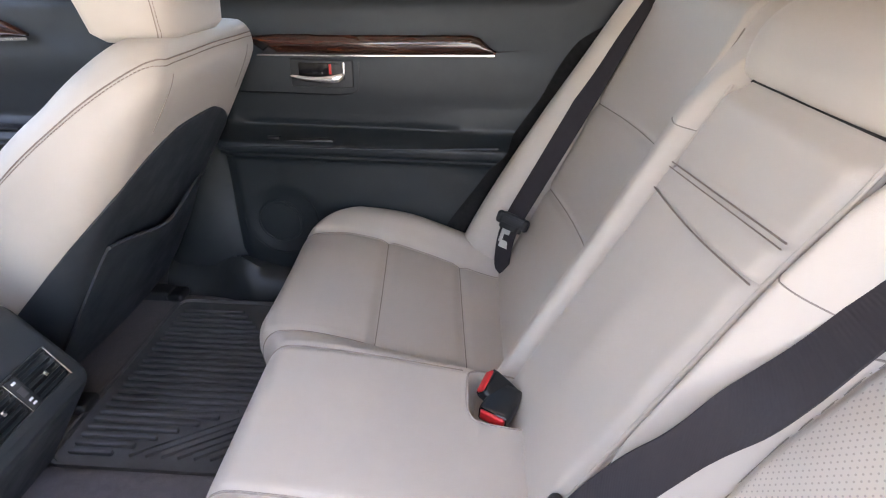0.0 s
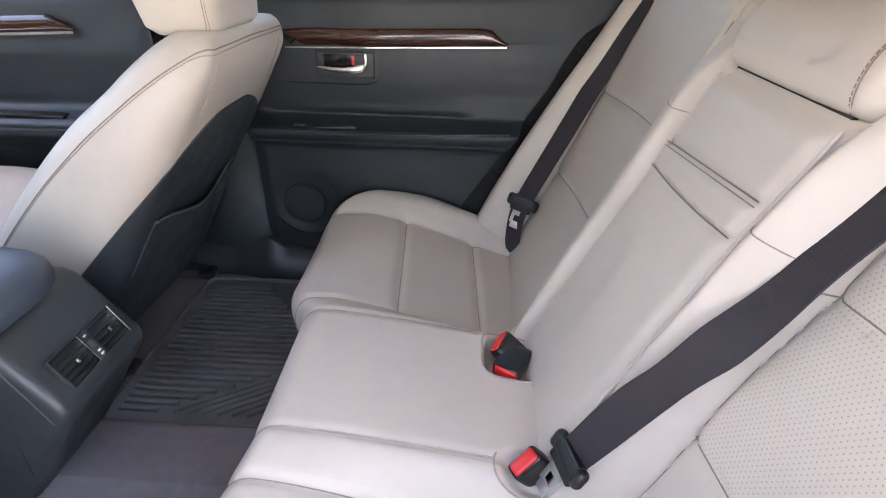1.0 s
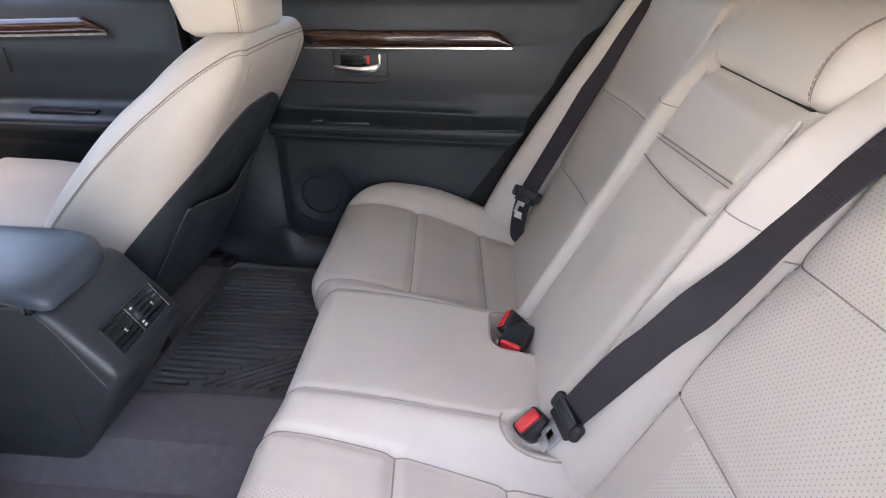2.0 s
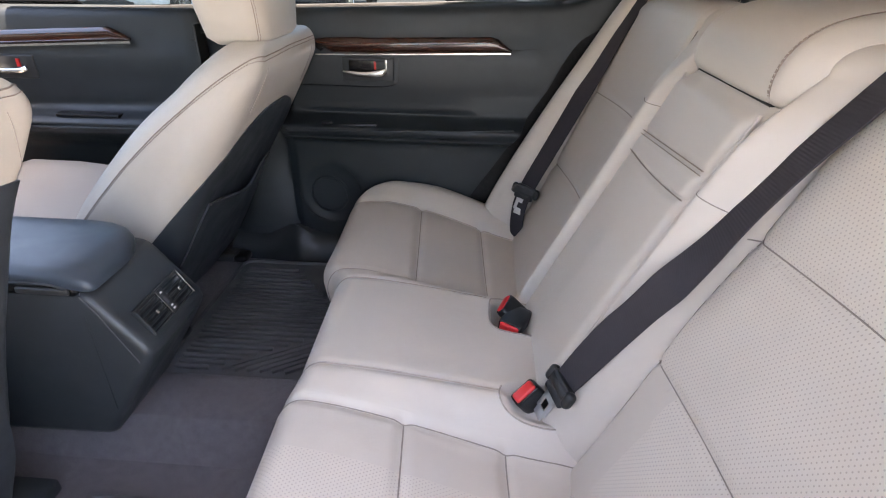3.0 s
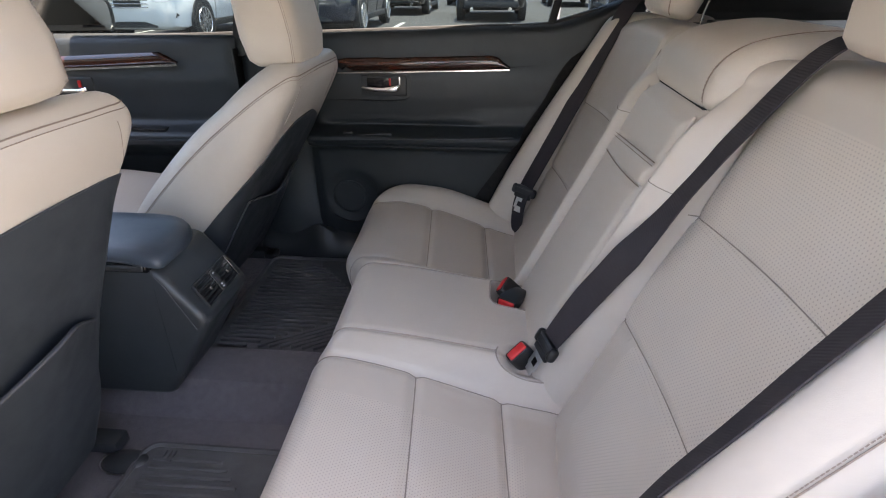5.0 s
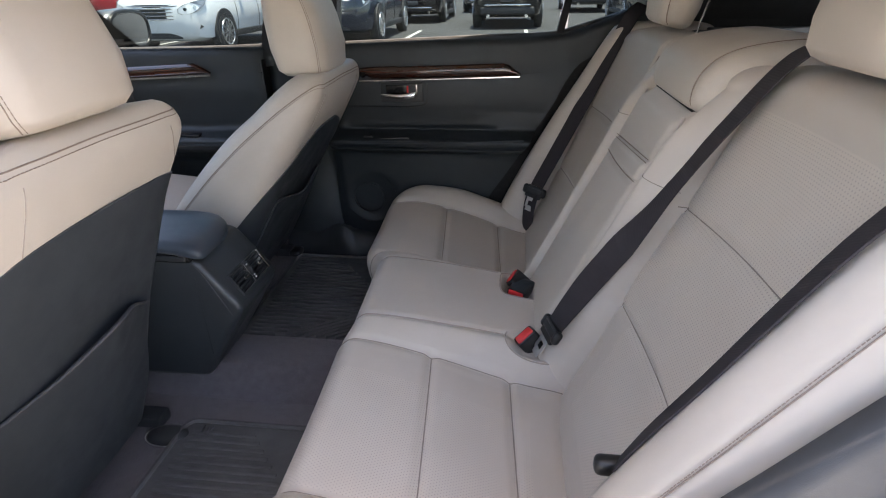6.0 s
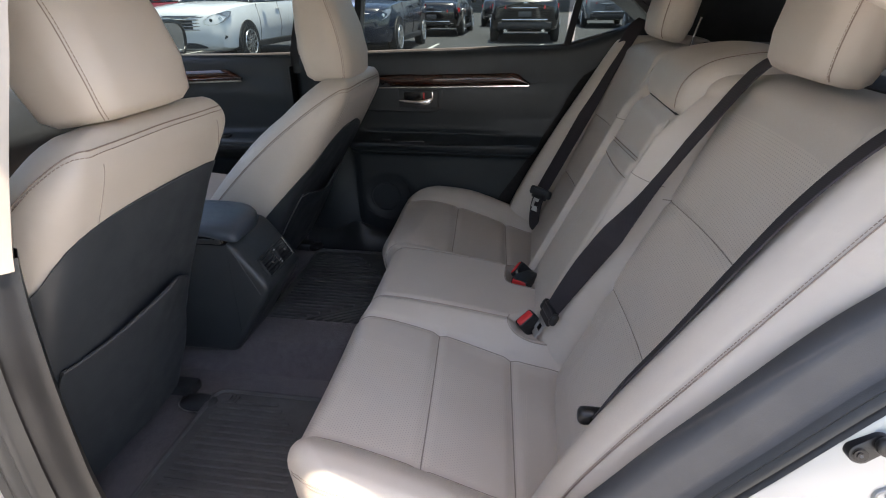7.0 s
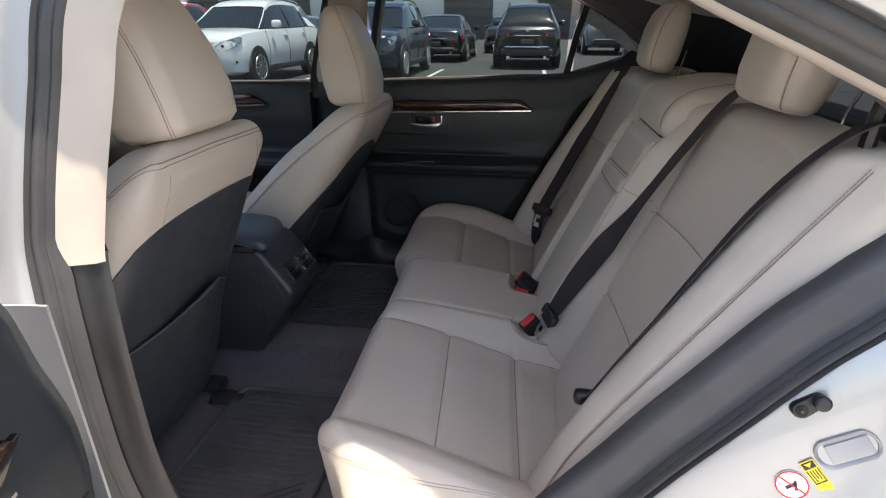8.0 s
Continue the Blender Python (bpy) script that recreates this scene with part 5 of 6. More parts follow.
for i, p in enumerate(OPENING):
    d = OPENING[(i + 2) % len(OPENING)] - OPENING[i - 2]
    o = Vector((-d.z, 0, d.x)).normalized()
    if o.dot(p - Vector((-0.06, 0, 0.80))) < 0:
        o = -o
    OUTWARD.append(o)


def sweep(section, idx, wrap=False):
    """section(i): (outward, inward-y) pairs at the opening's point i."""
    rows = [[OPENING[i] + OUTWARD[i] * o + Vector((0, dy, 0)) for o, dy in section(i)] for i in idx]
    return loft(rows, False, False, wrap)


def is_quarter(p):
    return sstep(-0.05, 0.12, p.x) * sstep(1.02, 0.94, p.z)


def band(i):
    """Rubber band between the trim and the painted jamb."""
    q = is_quarter(OPENING[i])
    up = sstep(0.88, 0.94, OPENING[i].z) * (1 - sstep(-0.5, -0.3, OPENING[i].x))
    k, c = lerp(1.0, 0.52, q) - 0.22 * up, -0.012 * q + 0.010 * up
    return [(c + k * o, y) for o, y in ((-0.004, 0.012), (0.002, 0.001), (0.008, -0.004), (0.013, -0.003), (0.017, -0.008), (0.027, -0.010), (0.033, -0.007), (0.038, -0.014), (0.040, -0.002))]


def flange(i):
    p = OPENING[i]
    q = is_quarter(p)
    b = 0.036 - 0.030 * q
    w = lerp(0.075, 0.19, q)
    return [(b, -0.006), (b + 0.006, -0.013), (b + 0.014 + 0.05 * q, -0.016 - 0.012 * q), (w, -0.045 - 0.03 * q), (w + 0.014, -0.075 - 0.03 * q), (w + 0.02, -0.105), (w + 0.05, -0.118), (w + 0.10, -0.118)]


every = list(range(len(OPENING)))
body_shell = thing("car_body", "silver painted car body with the rear door opening", "car body", "", "structure")
part("door_jamb", sweep(flange, every, True), M_SILVER, body_shell, "silver painted door jamb", 60)
part("door_seal", sweep(band, every, True), M_SEAL, body_shell, "rubber door seal", 60)
low_b = [i for i in every if OPENING[i].x < -0.40 and OPENING[i].z < 0.915]
low_b = sorted(low_b)
upper_b = [i for i in every if OPENING[i].x < -0.30 and OPENING[i].z > 0.895]
roof_i = [i for i in every if OPENING[i].z > 1.05 and OPENING[i].x > -0.42]
quarter_i = [i for i in every if OPENING[i].x > -0.02 and OPENING[i].z < 1.06 and OPENING[i].z > 0.39]


def pillar_low(i):
    return [(0.002, 0.012), (-0.012, 0.020), (-0.034, 0.028), (-0.040, 0.038), (-0.018, 0.060), (0.06, 0.066), (0.17, 0.061)]


def pillar_up(i):
    return [(0.010, 0.004), (-0.004, 0.012), (-0.034, 0.021), (-0.042, 0.030), (-0.018, 0.055), (0.06, 0.070), (0.15, 0.065)]


def roof_trim(i):
    return [(0.002, 0.012), (-0.008, 0.018), (-0.012, 0.030), (0.006, 0.060), (0.03, 0.12)]


def quarter_trim(i):
    return [(-0.012, 0.004), (-0.015, 0.010), (-0.021, 0.012), (-0.050, 0.018), (-0.058, 0.022), (-0.062, 0.032), (-0.062, 0.050), (-0.03, 0.075)]


first = [i for i in low_b if i < 60]
part("lower_pillar_trim", sweep(pillar_low, first), M_BLACK, body_shell, "dark plastic lower pillar trim", 60)
part("upper_pillar_trim", sweep(pillar_up, sorted(upper_b)), M_BEIGE, body_shell, "beige upper pillar trim", 60)
part("roof_rail_trim", sweep(roof_trim, sorted(roof_i)), M_BEIGE, body_shell, "beige roof rail trim", 60)
part("quarter_trim", sweep(quarter_trim, sorted(quarter_i)), M_GREY, body_shell, "dark grey plastic trim along the opening", 60)
# closing skins of the body
for s in (-1, 1):
    part("rear_quarter", loft([[(x, s * interp([(0.3, 0.86), (0.45, 0.885), (0.8, 0.885), (0.95, 0.85), (1.02, 0.78)], z), z) for z in span(0.30, 1.02, 12)] for x in (0.50 if s < 0 else 0.42, 0.8, 1.2, 1.7)], False, False), M_SILVER, body_shell)
    part("front_fender", loft([[(x, s * interp([(0.3, 0.86), (0.45, 0.885), (0.8, 0.885), (0.95, 0.82)], z), z) for z in span(0.30, 0.95, 10)] for x in (-1.87, -2.3, -2.7)], False, False), M_SILVER, body_shell)
    part("rocker", rbox(-1.87, 0.42, min(s * 0.80, s * 0.88), max(s * 0.80, s * 0.88), 0.20, 0.335, 0.02, 3), M_SILVER, body_shell)
    part("rear_pillar", loft([[(x, s * y, z) for x, y, z in ((0.36, 0.655, 1.155), (0.52, 0.735, 1.06), (0.98, 0.72, 1.06), (0.62, 0.60, 1.27))], [(x, s * (y - 0.02), z - 0.01) for x, y, z in ((0.36, 0.655, 1.155), (0.52, 0.735, 1.06), (0.98, 0.72, 1.06), (0.62, 0.60, 1.27))]]), M_SILVER, body_shell)
    quad = ((0.16, 0.60, 1.275), (0.45, 0.705, 1.045), (0.98, 0.69, 1.045), (0.60, 0.47, 1.285)) if s > 0 else ((0.33, 0.64, 1.16), (0.47, 0.695, 1.045), (0.98, 0.69, 1.045), (0.60, 0.55, 1.27))
    part("rear_pillar_trim", loft([[(x, s * y, z) for x, y, z in quad], [(x, s * (y - 0.008), z - 0.004) for x, y, z in quad]]), M_GREY, body_shell, "grey rear pillar trim")
part("roof_skin", surf(lambda x, y: (x, y * (1 + 0.15 * sstep(-0.10, 0.20, x)), 1.435 - 0.075 * (y / 0.62) ** 2 - 0.03 * sstep(-0.3, -1.3, x) - 0.17 * sstep(-0.05, 0.75, x)), span(-1.34, 0.62, 26), span(-0.62, 0.62, 20)), M_SILVER, body_shell, "silver roof", 60)
rail = []
for x, z, y in ((-1.36, 1.355, 0.60), (-1.10, 1.360, 0.60), (-0.80, 1.366, 0.60), (-0.50, 1.372, 0.60), (-0.20, 1.372, 0.60), (0.05, 1.315, 0.62), (0.25, 1.215, 0.66), (0.40, 1.11, 0.70)):
    rail.append([(x, y - 0.05, z - 0.006), (x, y + 0.04, z - 0.012), (x, y + 0.115, z - 0.055), (x, y + 0.125, z - 0.045), (x, y + 0.06, z + 0.03), (x, y - 0.05, z + 0.045)])
part("far_roof_rail", loft(rail), M_GREY, body_shell, "dark roof rail", 50)
part("tail_panel", rbox(1.68, 1.70, -0.80, 0.80, 0.35, 1.02, 0.01), M_SILVER, body_shell)
part("boot_lid", rbox(1.05, 1.70, -0.78, 0.78, 1.02, 1.035, 0.006), M_SILVER, body_shell)
part("bonnet", surf(lambda x, y: (x, y, 0.97 - 0.10 * sstep(-1.9, -2.7, x) - 0.05 * (y / 0.82) ** 2), span(-2.7, -1.80, 8), span(-0.82, 0.82, 10)), M_SILVER, body_shell, "", 60)
part("front_panel", rbox(-2.72, -2.70, -0.82, 0.82, 0.30, 0.86, 0.01), M_SILVER, body_shell)
part("firewall", rbox(-1.92, -1.90, -0.80, 0.80, 0.27, 0.92, 0.004), M_DARKLOW, body_shell)

# real trim and seal; the near-black colour also holds the shade there
structure("far_quarter_trim", loft([[(x, 0.728 + 0.02 * (z - 0.3), lerp(0.26, z, 1.0)) for z in span(0.26, 1.01 + 0.05 * sstep(0.15, 0.5, x), 8)] for x in span(-0.15, 0.62, 10)], False, False), M_GAP, "trim and seal behind the far door, coloured near-black for shade", "trim")
structure("headliner", surf(lambda x, y: (x, y, 1.385 - 0.055 * (y / 0.58) ** 2 - 0.02 * sstep(-0.3, -1.3, x) - 0.14 * sstep(-0.05, 0.70, x)), span(-1.32, 0.58, 24), span(-0.58, 0.58, 20)), M_HEADLINER, "pale cloth headliner", "ceiling", 60)
structure("parcel_shelf", join(rbox(0.46, 1.08, -0.72, 0.72, 1.018, 1.045, 0.008), rbox(0.50, 1.02, -0.60, 0.60, 1.044, 1.052, 0.006)), M_GREY, "dark grey parcel shelf behind the rear seat", "parcel shelf")
structure("seat_bulkhead", rbox(0.43, 0.45, -0.72, 0.72, 0.26, 1.02, 0.003), M_DARKLOW, "dark panel behind the rear seat", "panel")
structure("dashboard", prism([(-1.90, 0.55), (-1.60, 0.60), (-1.56, 0.78), (-1.62, 0.93), (-1.88, 0.98)], "y", -0.72, 0.72, 0.02), M_DARK, "dark dashboard at the front of the cabin", "dashboard")


def window(name, corners, label):
    a, b, c, d = [Vector(q) for q in corners]
    rows = [[a.lerp(b, i / 8).lerp(d.lerp(c, i / 8), j / 8) for j in range(9)] for i in range(9)]
    w = tagged(new(name), label, "window", "", "structure")
    p = part("pane", loft(rows, False, False), M_CLEAR if "front" in name else M_REARGLASS, w)
    p.visible_shadow = "front" not in name
    return w


window("window_front", [(-1.80, -0.70, 0.98), (-1.80, 0.70, 0.98), (-1.32, 0.55, 1.35), (-1.32, -0.55, 1.35)], "sloping windscreen")
w = window("window_rear", [(1.04, -0.66, 1.05), (1.04, 0.66, 1.05), (0.60, 0.54, 1.275), (0.60, -0.54, 1.275)], "sloping rear window")

# striker with its screw and the stickers on the jamb
def jamb_frame(at, along, normal):
    xx = Vector(along).normalized()
    nn = Vector(normal)
    nn = (nn - xx * nn.dot(xx)).normalized()
    return Matrix.Translation(at) @ Matrix((xx, nn.cross(xx), nn)).transposed().to_4x4()


def put_on(name, bm, mat, parent, m, label="", sharp=35):
    bm.transform(m)
    return part(name, bm, mat, parent, label, sharp)


striker = thing("door_striker", "black door striker bolted to the silver jamb", "striker")
jm = jamb_frame((0.3395, -0.7605, 0.7805), (0.023, 0.003, 0.019), (-0.22, -0.95, 0.20)) @ Matrix.Scale(0.74, 4)
capsule = [(0.015 + 0.0125 * math.cos(radians(a)), 0.0125 * math.sin(radians(a))) for a in range(-90, 91, 15)] + [(-0.015 + 0.0135 * math.cos(radians(a)), 0.0135 * math.sin(radians(a))) for a in range(90, 271, 15)]
put_on("plate", loft([[(a * k, b * k, z) for a, b in capsule] for z, k in ((-0.012, 1.0), (0.003, 1.0), (0.0055, 0.95), (0.006, 0.85))]), M_BLACK, striker, jm, "", 50)
put_on("screw", join(disc((-0.015, 0, 0.007), (0, 0, 1), 0.0095, 0.004, 24, 0.0015), disc((-0.015, 0, 0.0085), (0, 0, 1), 0.0055, 0.004, 20, 0.001)), M_GLOSSBLACK, striker, jm, "dark screw head")
put_on("screw_socket", disc((-0.015, 0, 0.0106), (0, 0, 1), 0.0024, 0.0006, 6), M_GREY, striker, jm)
bolt = [(0.0, 0.0085), (0.010, 0.0085), (0.0105, 0.0118), (0.013, 0.0128), (0.019, 0.0128), (0.022, 0.0112), (0.0228, 0.0075), (0.0226, 0.002)]
put_on("post", loft([[(0.016 + r * math.cos(a), r * math.sin(a), z) for a in [2 * math.pi * k / 24 for k in range(24)]] for z, r in bolt]), M_BLACK, striker, jm, "", 50)

NJ = (-0.30, -0.93, 0.21)
round_sticker = thing("warning_sticker", "white round sticker with a red prohibition ring on the jamb", "sticker")
jm = jamb_frame((0.3395, -0.7762, 0.670), (0.80, -0.20, 0.10), NJ)
put_on("backing", disc((0, 0, 0), (0, 0, 1), 0.0190, 0.0012, 40), M_WHITE, round_sticker, jm)
ring = [[(r * math.cos(a), r * math.sin(a), z) for r, z in ((0.0168, 0.0006), (0.0168, 0.0011), (0.0186, 0.0011), (0.0186, 0.0006))] for a in [2 * math.pi * k / 48 for k in range(48)]]
put_on("ring", loft(ring, False, True, True), M_STICKRED, round_sticker, jm, "red ring")
put_on("slash", ribbon([(-0.0145, 0.0085, 0.0009), (0.0145, -0.0085, 0.0009)], (0, 1, 0), 0.0016, 0.0006), M_STICKRED, round_sticker, jm, "red slash")
put_on("mark", join(ribbon([(-0.006, -0.005, 0.0008), (0.004, 0.003, 0.0008)], (0, 1, 0), 0.004, 0.0005), ribbon([(0.003, 0.006, 0.0008), (0.005, -0.006, 0.0008)], (1, 0, 0), 0.003, 0.0005)), M_BLACK, round_sticker, jm, "dark bars")
label = thing("warning_label", "yellow rectangular warning label with black print on the jamb", "sticker")
jm = jamb_frame((0.3622, -0.7782, 0.6905), (0.026, -0.012, -0.028), NJ)
put_on("backing", rbox(-0.0215, 0.0215, -0.0085, 0.0085, -0.0006, 0.0006, 0.0004), M_YELLOW, label, jm)
put_on("print", join(rbox(-0.020, -0.0110, -0.0070, 0.0070, 0.0002, 0.0010, 0.0002), rbox(-0.0095, 0.0085, -0.0070, -0.0058, 0.0002, 0.0010, 0.0002), rbox(-0.0095, 0.0085, 0.0058, 0.0070, 0.0002, 0.0010, 0.0002),
                     rbox(-0.008, 0.007, -0.0036, -0.0024, 0.0002, 0.0010, 0.0002), rbox(-0.008, 0.004, -0.0006, 0.0006, 0.0002, 0.0010, 0.0002), rbox(-0.008, 0.006, 0.0024, 0.0036, 0.0002, 0.0010, 0.0002), rbox(0.0085, 0.0100, -0.0070, 0.0070, 0.0002, 0.0010, 0.0002)), M_BLACK, label, jm, "black print bars")
put_on("print_window", prism([(-0.0185, -0.0045), (-0.0185, 0.0045), (-0.0125, 0.0)], "z", 0.0008, 0.0014), M_YELLOW, label, jm)
plug = thing("body_plug", "grey rounded plug in the silver jamb", "plug")
jm = jamb_frame((0.386, -0.7765, 0.733), (0.042, -0.004, 0.031), NJ)
put_on("rim", loft([[(x + a * k, b * k, z) for x, a, b in [(math.copysign(0.020, math.cos(t)), 0.014 * math.cos(t), 0.018 * math.sin(t)) for t in [2 * math.pi * (i + 0.5) / 32 for i in range(32)]]] for z, k in ((-0.006, 1.10), (0.0005, 1.06), (0.0018, 0.98), (0.0006, 0.84), (-0.001, 0.78))]), M_SILVER, plug, jm, "", 50)
put_on("cap", rbox(-0.021, 0.026, -0.0115, 0.0115, -0.002, 0.0022, 0.001, 2), M_PLUG, plug, jm)


# ---- ground and surroundings ----
m = Mat("asphalt", (0.045, 0.046, 0.046), 0.9).vary(0.35, 0.22)
m.bump(m.noise(160, 5, 0.7), 0.6, 0.006)
M_ASPHALT = m.m
structure("ground", surf(lambda x, y: (x, y, 0.0), span(-300, 300, 13), span(-300, 300, 13)), M_ASPHALT, "grey asphalt parking ground", "ground")
# pale slab added under the car, out of view, to bounce sunlight into the cabin
m = Mat("pale_bounce_ground", (0.385, 0.388, 0.385), 0.85).vary(0.8, 0.10)
m.bump(m.noise(120, 5, 0.7), 0.4, 0.004)
M_BOUNCE = m.m
structure("pavement", rbox(-16, 16, -9, 5.2, -0.2, 0.012, 0.006), M_BOUNCE, "unseen pale ground slab added to bounce light into the car", "pavement")
M_LINE = Mat("line_paint", (0.55, 0.55, 0.52), 0.8).vary(6, 0.2).m
for k, x in enumerate((-10.7, -8.0, -5.25, -2.5, 0.3, 3.0, 5.8)):
    structure("bay_line", rbox(x - 0.05, x + 0.05, 9.5, 14.3, 0.001, 0.006, 0.001), M_LINE, "worn white parking bay line", "road marking")

M_TYRE = plastic("tyre_rubber", (0.014, 0.014, 0.015), 0.75, 0.2, 0.4, 200)
M_RIM = Mat("alloy", (0.60, 0.61, 0.62), 0.25, 0.9).roughen(30, 0.2, 0.35).m
M_CARGLASS = Mat("car_glass", (0.010, 0.014, 0.017), 0.05).roughen(3, 0.04, 0.08).m
M_LAMP = Mat("lamp_lens", (0.30, 0.31, 0.32), 0.12, 0.5).vary(9, 0.7).roughen(40, 0.05, 0.2).m
M_TAIL = Mat("tail_lens", (0.45, 0.02, 0.02), 0.12).vary(40, 0.2).m
M_CLAD = plastic("black_cladding", (0.022, 0.022, 0.023), 0.6)
P_WHITE = paint("white_paint", (0.76, 0.77, 0.77), 0.25)
P_RED = paint("red_paint", (0.38, 0.018, 0.022), 0.25)
P_BLUE = paint("dark_blue_paint", (0.008, 0.014, 0.028), 0.2)
P_BLACK = paint("black_paint", (0.006, 0.006, 0.007), 0.2)
P_GREY = paint("grey_paint", (0.16, 0.17, 0.18), 0.25)

# rows: (length from the nose, bottom, shoulder, half width); house rows: (length, roof height, half width at the base, at the roof)
SUV = dict(L=4.75, body=[(0.0, 0.42, 0.82, 0.62), (0.06, 0.30, 0.93, 0.74), (0.25, 0.24, 1.00, 0.86), (0.6, 0.24, 1.05, 0.91), (1.35, 0.26, 1.10, 0.93), (2.4, 0.27, 1.13, 0.93), (3.6, 0.27, 1.15, 0.93), (4.3, 0.28, 1.14, 0.91), (4.65, 0.34, 1.10, 0.86), (4.75, 0.45, 1.00, 0.78)],
           house=[(1.30, 1.12, 0.80, 0.78), (1.70, 1.36, 0.83, 0.70), (2.10, 1.60, 0.85, 0.62), (2.55, 1.68, 0.86, 0.60), (3.4, 1.69, 0.86, 0.58), (4.05, 1.62, 0.83, 0.55), (4.45, 1.36, 0.80, 0.60), (4.66, 1.10, 0.78, 0.72)], wheels=(0.90, 3.72), r=0.36)
SEDAN = dict(L=4.70, body=[(0.0, 0.40, 0.62, 0.62), (0.06, 0.28, 0.72, 0.76), (0.3, 0.20, 0.80, 0.87), (0.9, 0.20, 0.88, 0.91), (1.5, 0.20, 0.94, 0.92), (2.6, 0.20, 0.97, 0.92), (3.7, 0.22, 1.00, 0.91), (4.4, 0.26, 1.02, 0.87), (4.64, 0.32, 0.96, 0.80), (4.70, 0.42, 0.86, 0.74)],
             house=[(1.30, 0.92, 0.80, 0.78), (1.75, 1.22, 0.82, 0.70), (2.15, 1.41, 0.82, 0.62), (2.6, 1.45, 0.82, 0.60), (3.2, 1.43, 0.82, 0.60), (3.7, 1.24, 0.80, 0.64), (4.15, 1.02, 0.78, 0.74)], wheels=(0.92, 3.72), r=0.33)


def table(rows, k, x):
    return interp([(r[0], r[k]) for r in rows], x)


def parked_car(label, spec, coat, x, y, turn, front_detail=True, rear_detail=True, group="parked cars"):
    """Local frame: nose at y=0 looking to -y, tail at y=L."""
    car = thing("parked_car", label, "car", group, at=pose(x, y, 0, 0, 0, turn))
    L, body, house = spec["L"], spec["body"], spec["house"]
    rows = []
    for t in sorted(set(span(0, L, 40) + [0.03, 0.06, 0.12, L - 0.03, L - 0.08])):
        zb, zs, hw = table(body, 1, t), table(body, 2, t), table(body, 3, t)
        half = [(0.80 * hw, zb), (0.95 * hw, zb + 0.06), (1.0 * hw, lerp(zb, zs, 0.38)), (0.995 * hw, lerp(zb, zs, 0.62)), (0.965 * hw, lerp(zb, zs, 0.80)), (0.93 * hw, zs - 0.035), (0.84 * hw, zs), (0.45 * hw, zs + 0.025)]
        rows.append([(a, t, z) for a, z in half] + [(0, t, zs + 0.03)] + [(-a, t, z) for a, z in half[::-1]])
    part("body", loft(rows), coat, car, "", 40)

    def house_ring(t, grow=0.0, lo=0.0, hi=1.0):
        zr, wb, wr = table(house, 1, t), table(house, 2, t), table(house, 3, t)
        zs = table(body, 2, t) - 0.01
        zr = max(zr, zs + 0.02)
        return zs, zr, wb + grow, wr + grow

    rows = []
    ts = span(house[0][0], house[-1][0], 36)
    for t in ts:
        zs, zr, wb, wr = house_ring(t)
        half = [(wb, zs), (lerp(wb, wr, 0.5) + 0.015, lerp(zs, zr, 0.5)), (wr, zr - 0.05 * (zr - zs)), (wr * 0.9, zr)]
        rows.append([(a, t, z) for a, z in half] + [(0, t, zr + 0.012)] + [(-a, t, z) for a, z in half[::-1]])
    part("glasshouse", loft(rows), M_CARGLASS, car, "dark glass cabin", 40)
    # roof and pillars in body colour
    top = [r for r in house if r[1] > 0.93 * max(q[1] for q in house)]
    rows = []
    for t in span(top[0][0] - 0.12, top[-1][0] + 0.12, 20):
        zs, zr, wb, wr = house_ring(t, 0.012)
        rows.append([(a, t, z) for a, z in ((wr * 1.03, zr - 0.075), (wr * 1.0, zr - 0.02), (wr * 0.88, zr + 0.014), (0, t and zr + 0.028), (-wr * 0.88, zr + 0.014), (-wr * 1.0, zr - 0.02), (-wr * 1.03, zr - 0.075))])
    part("roof", loft(rows, False, False), coat, car, "", 40)
    for s in (-1, 1):
        for name, t0, t1, w in (("pillar", house[0][0] + 0.02, top[0][0] - 0.05, 0.07), ("pillar", top[-1][0] + 0.05, house[-1][0] - 0.02, 0.14)):
            pts = []
            for t in span(t0, t1, 8):
                zs, zr, wb, wr = house_ring(t, 0.010)
                pts.append((s * wr * 0.97, t, zr - 0.03))
            part(name, ribbon(pts, (s * 0.7, 0, 0.7) if w < 0.1 else (s * 0.3, 0, 0.95), w, 0.02), coat, car)
        if spec is SUV:
            rows = []
            for f in span(0, 1, 7):
                row = []
                for q in span(0, 1, 9):
                    zs, zr, wb, wr = house_ring(lerp(lerp(3.92, 3.70, f), lerp(4.62, 4.12, f), q), 0.008)
                    row.append((s * (lerp(wb, wr, f) + 0.015 * math.sin(math.pi * f)), lerp(lerp(3.92, 3.70, f), lerp(4.62, 4.12, f), q), lerp(zs, zr - 0.04, f)))
                rows.append(row)
            part("rear_quarter", loft(rows, False, False), coat, car, "", 40)
            part("roof_rail", tube([(s * 0.60, 2.3, 1.70), (s * 0.60, 2.4, 1.735), (s * 0.58, 3.2, 1.745), (s * 0.56, 3.9, 1.70), (s * 0.56, 4.0, 1.66)], 0.016, 6), M_RIM if coat is P_WHITE else M_CLAD, car, "roof rail")
        for f in (0.43, 0.72):
            t = lerp(house[0][0], house[-1][0], f)
            zs, zr, wb, wr = house_ring(t, 0.006)
            part("door_post", ribbon([(s * wb, t, zs), (s * (lerp(wb, wr, 0.5) + 0.017), t, lerp(zs, zr, 0.5)), (s * wr, t, zr - 0.06)], (0, 1, 0), 0.05, 0.014), M_CLAD, car)
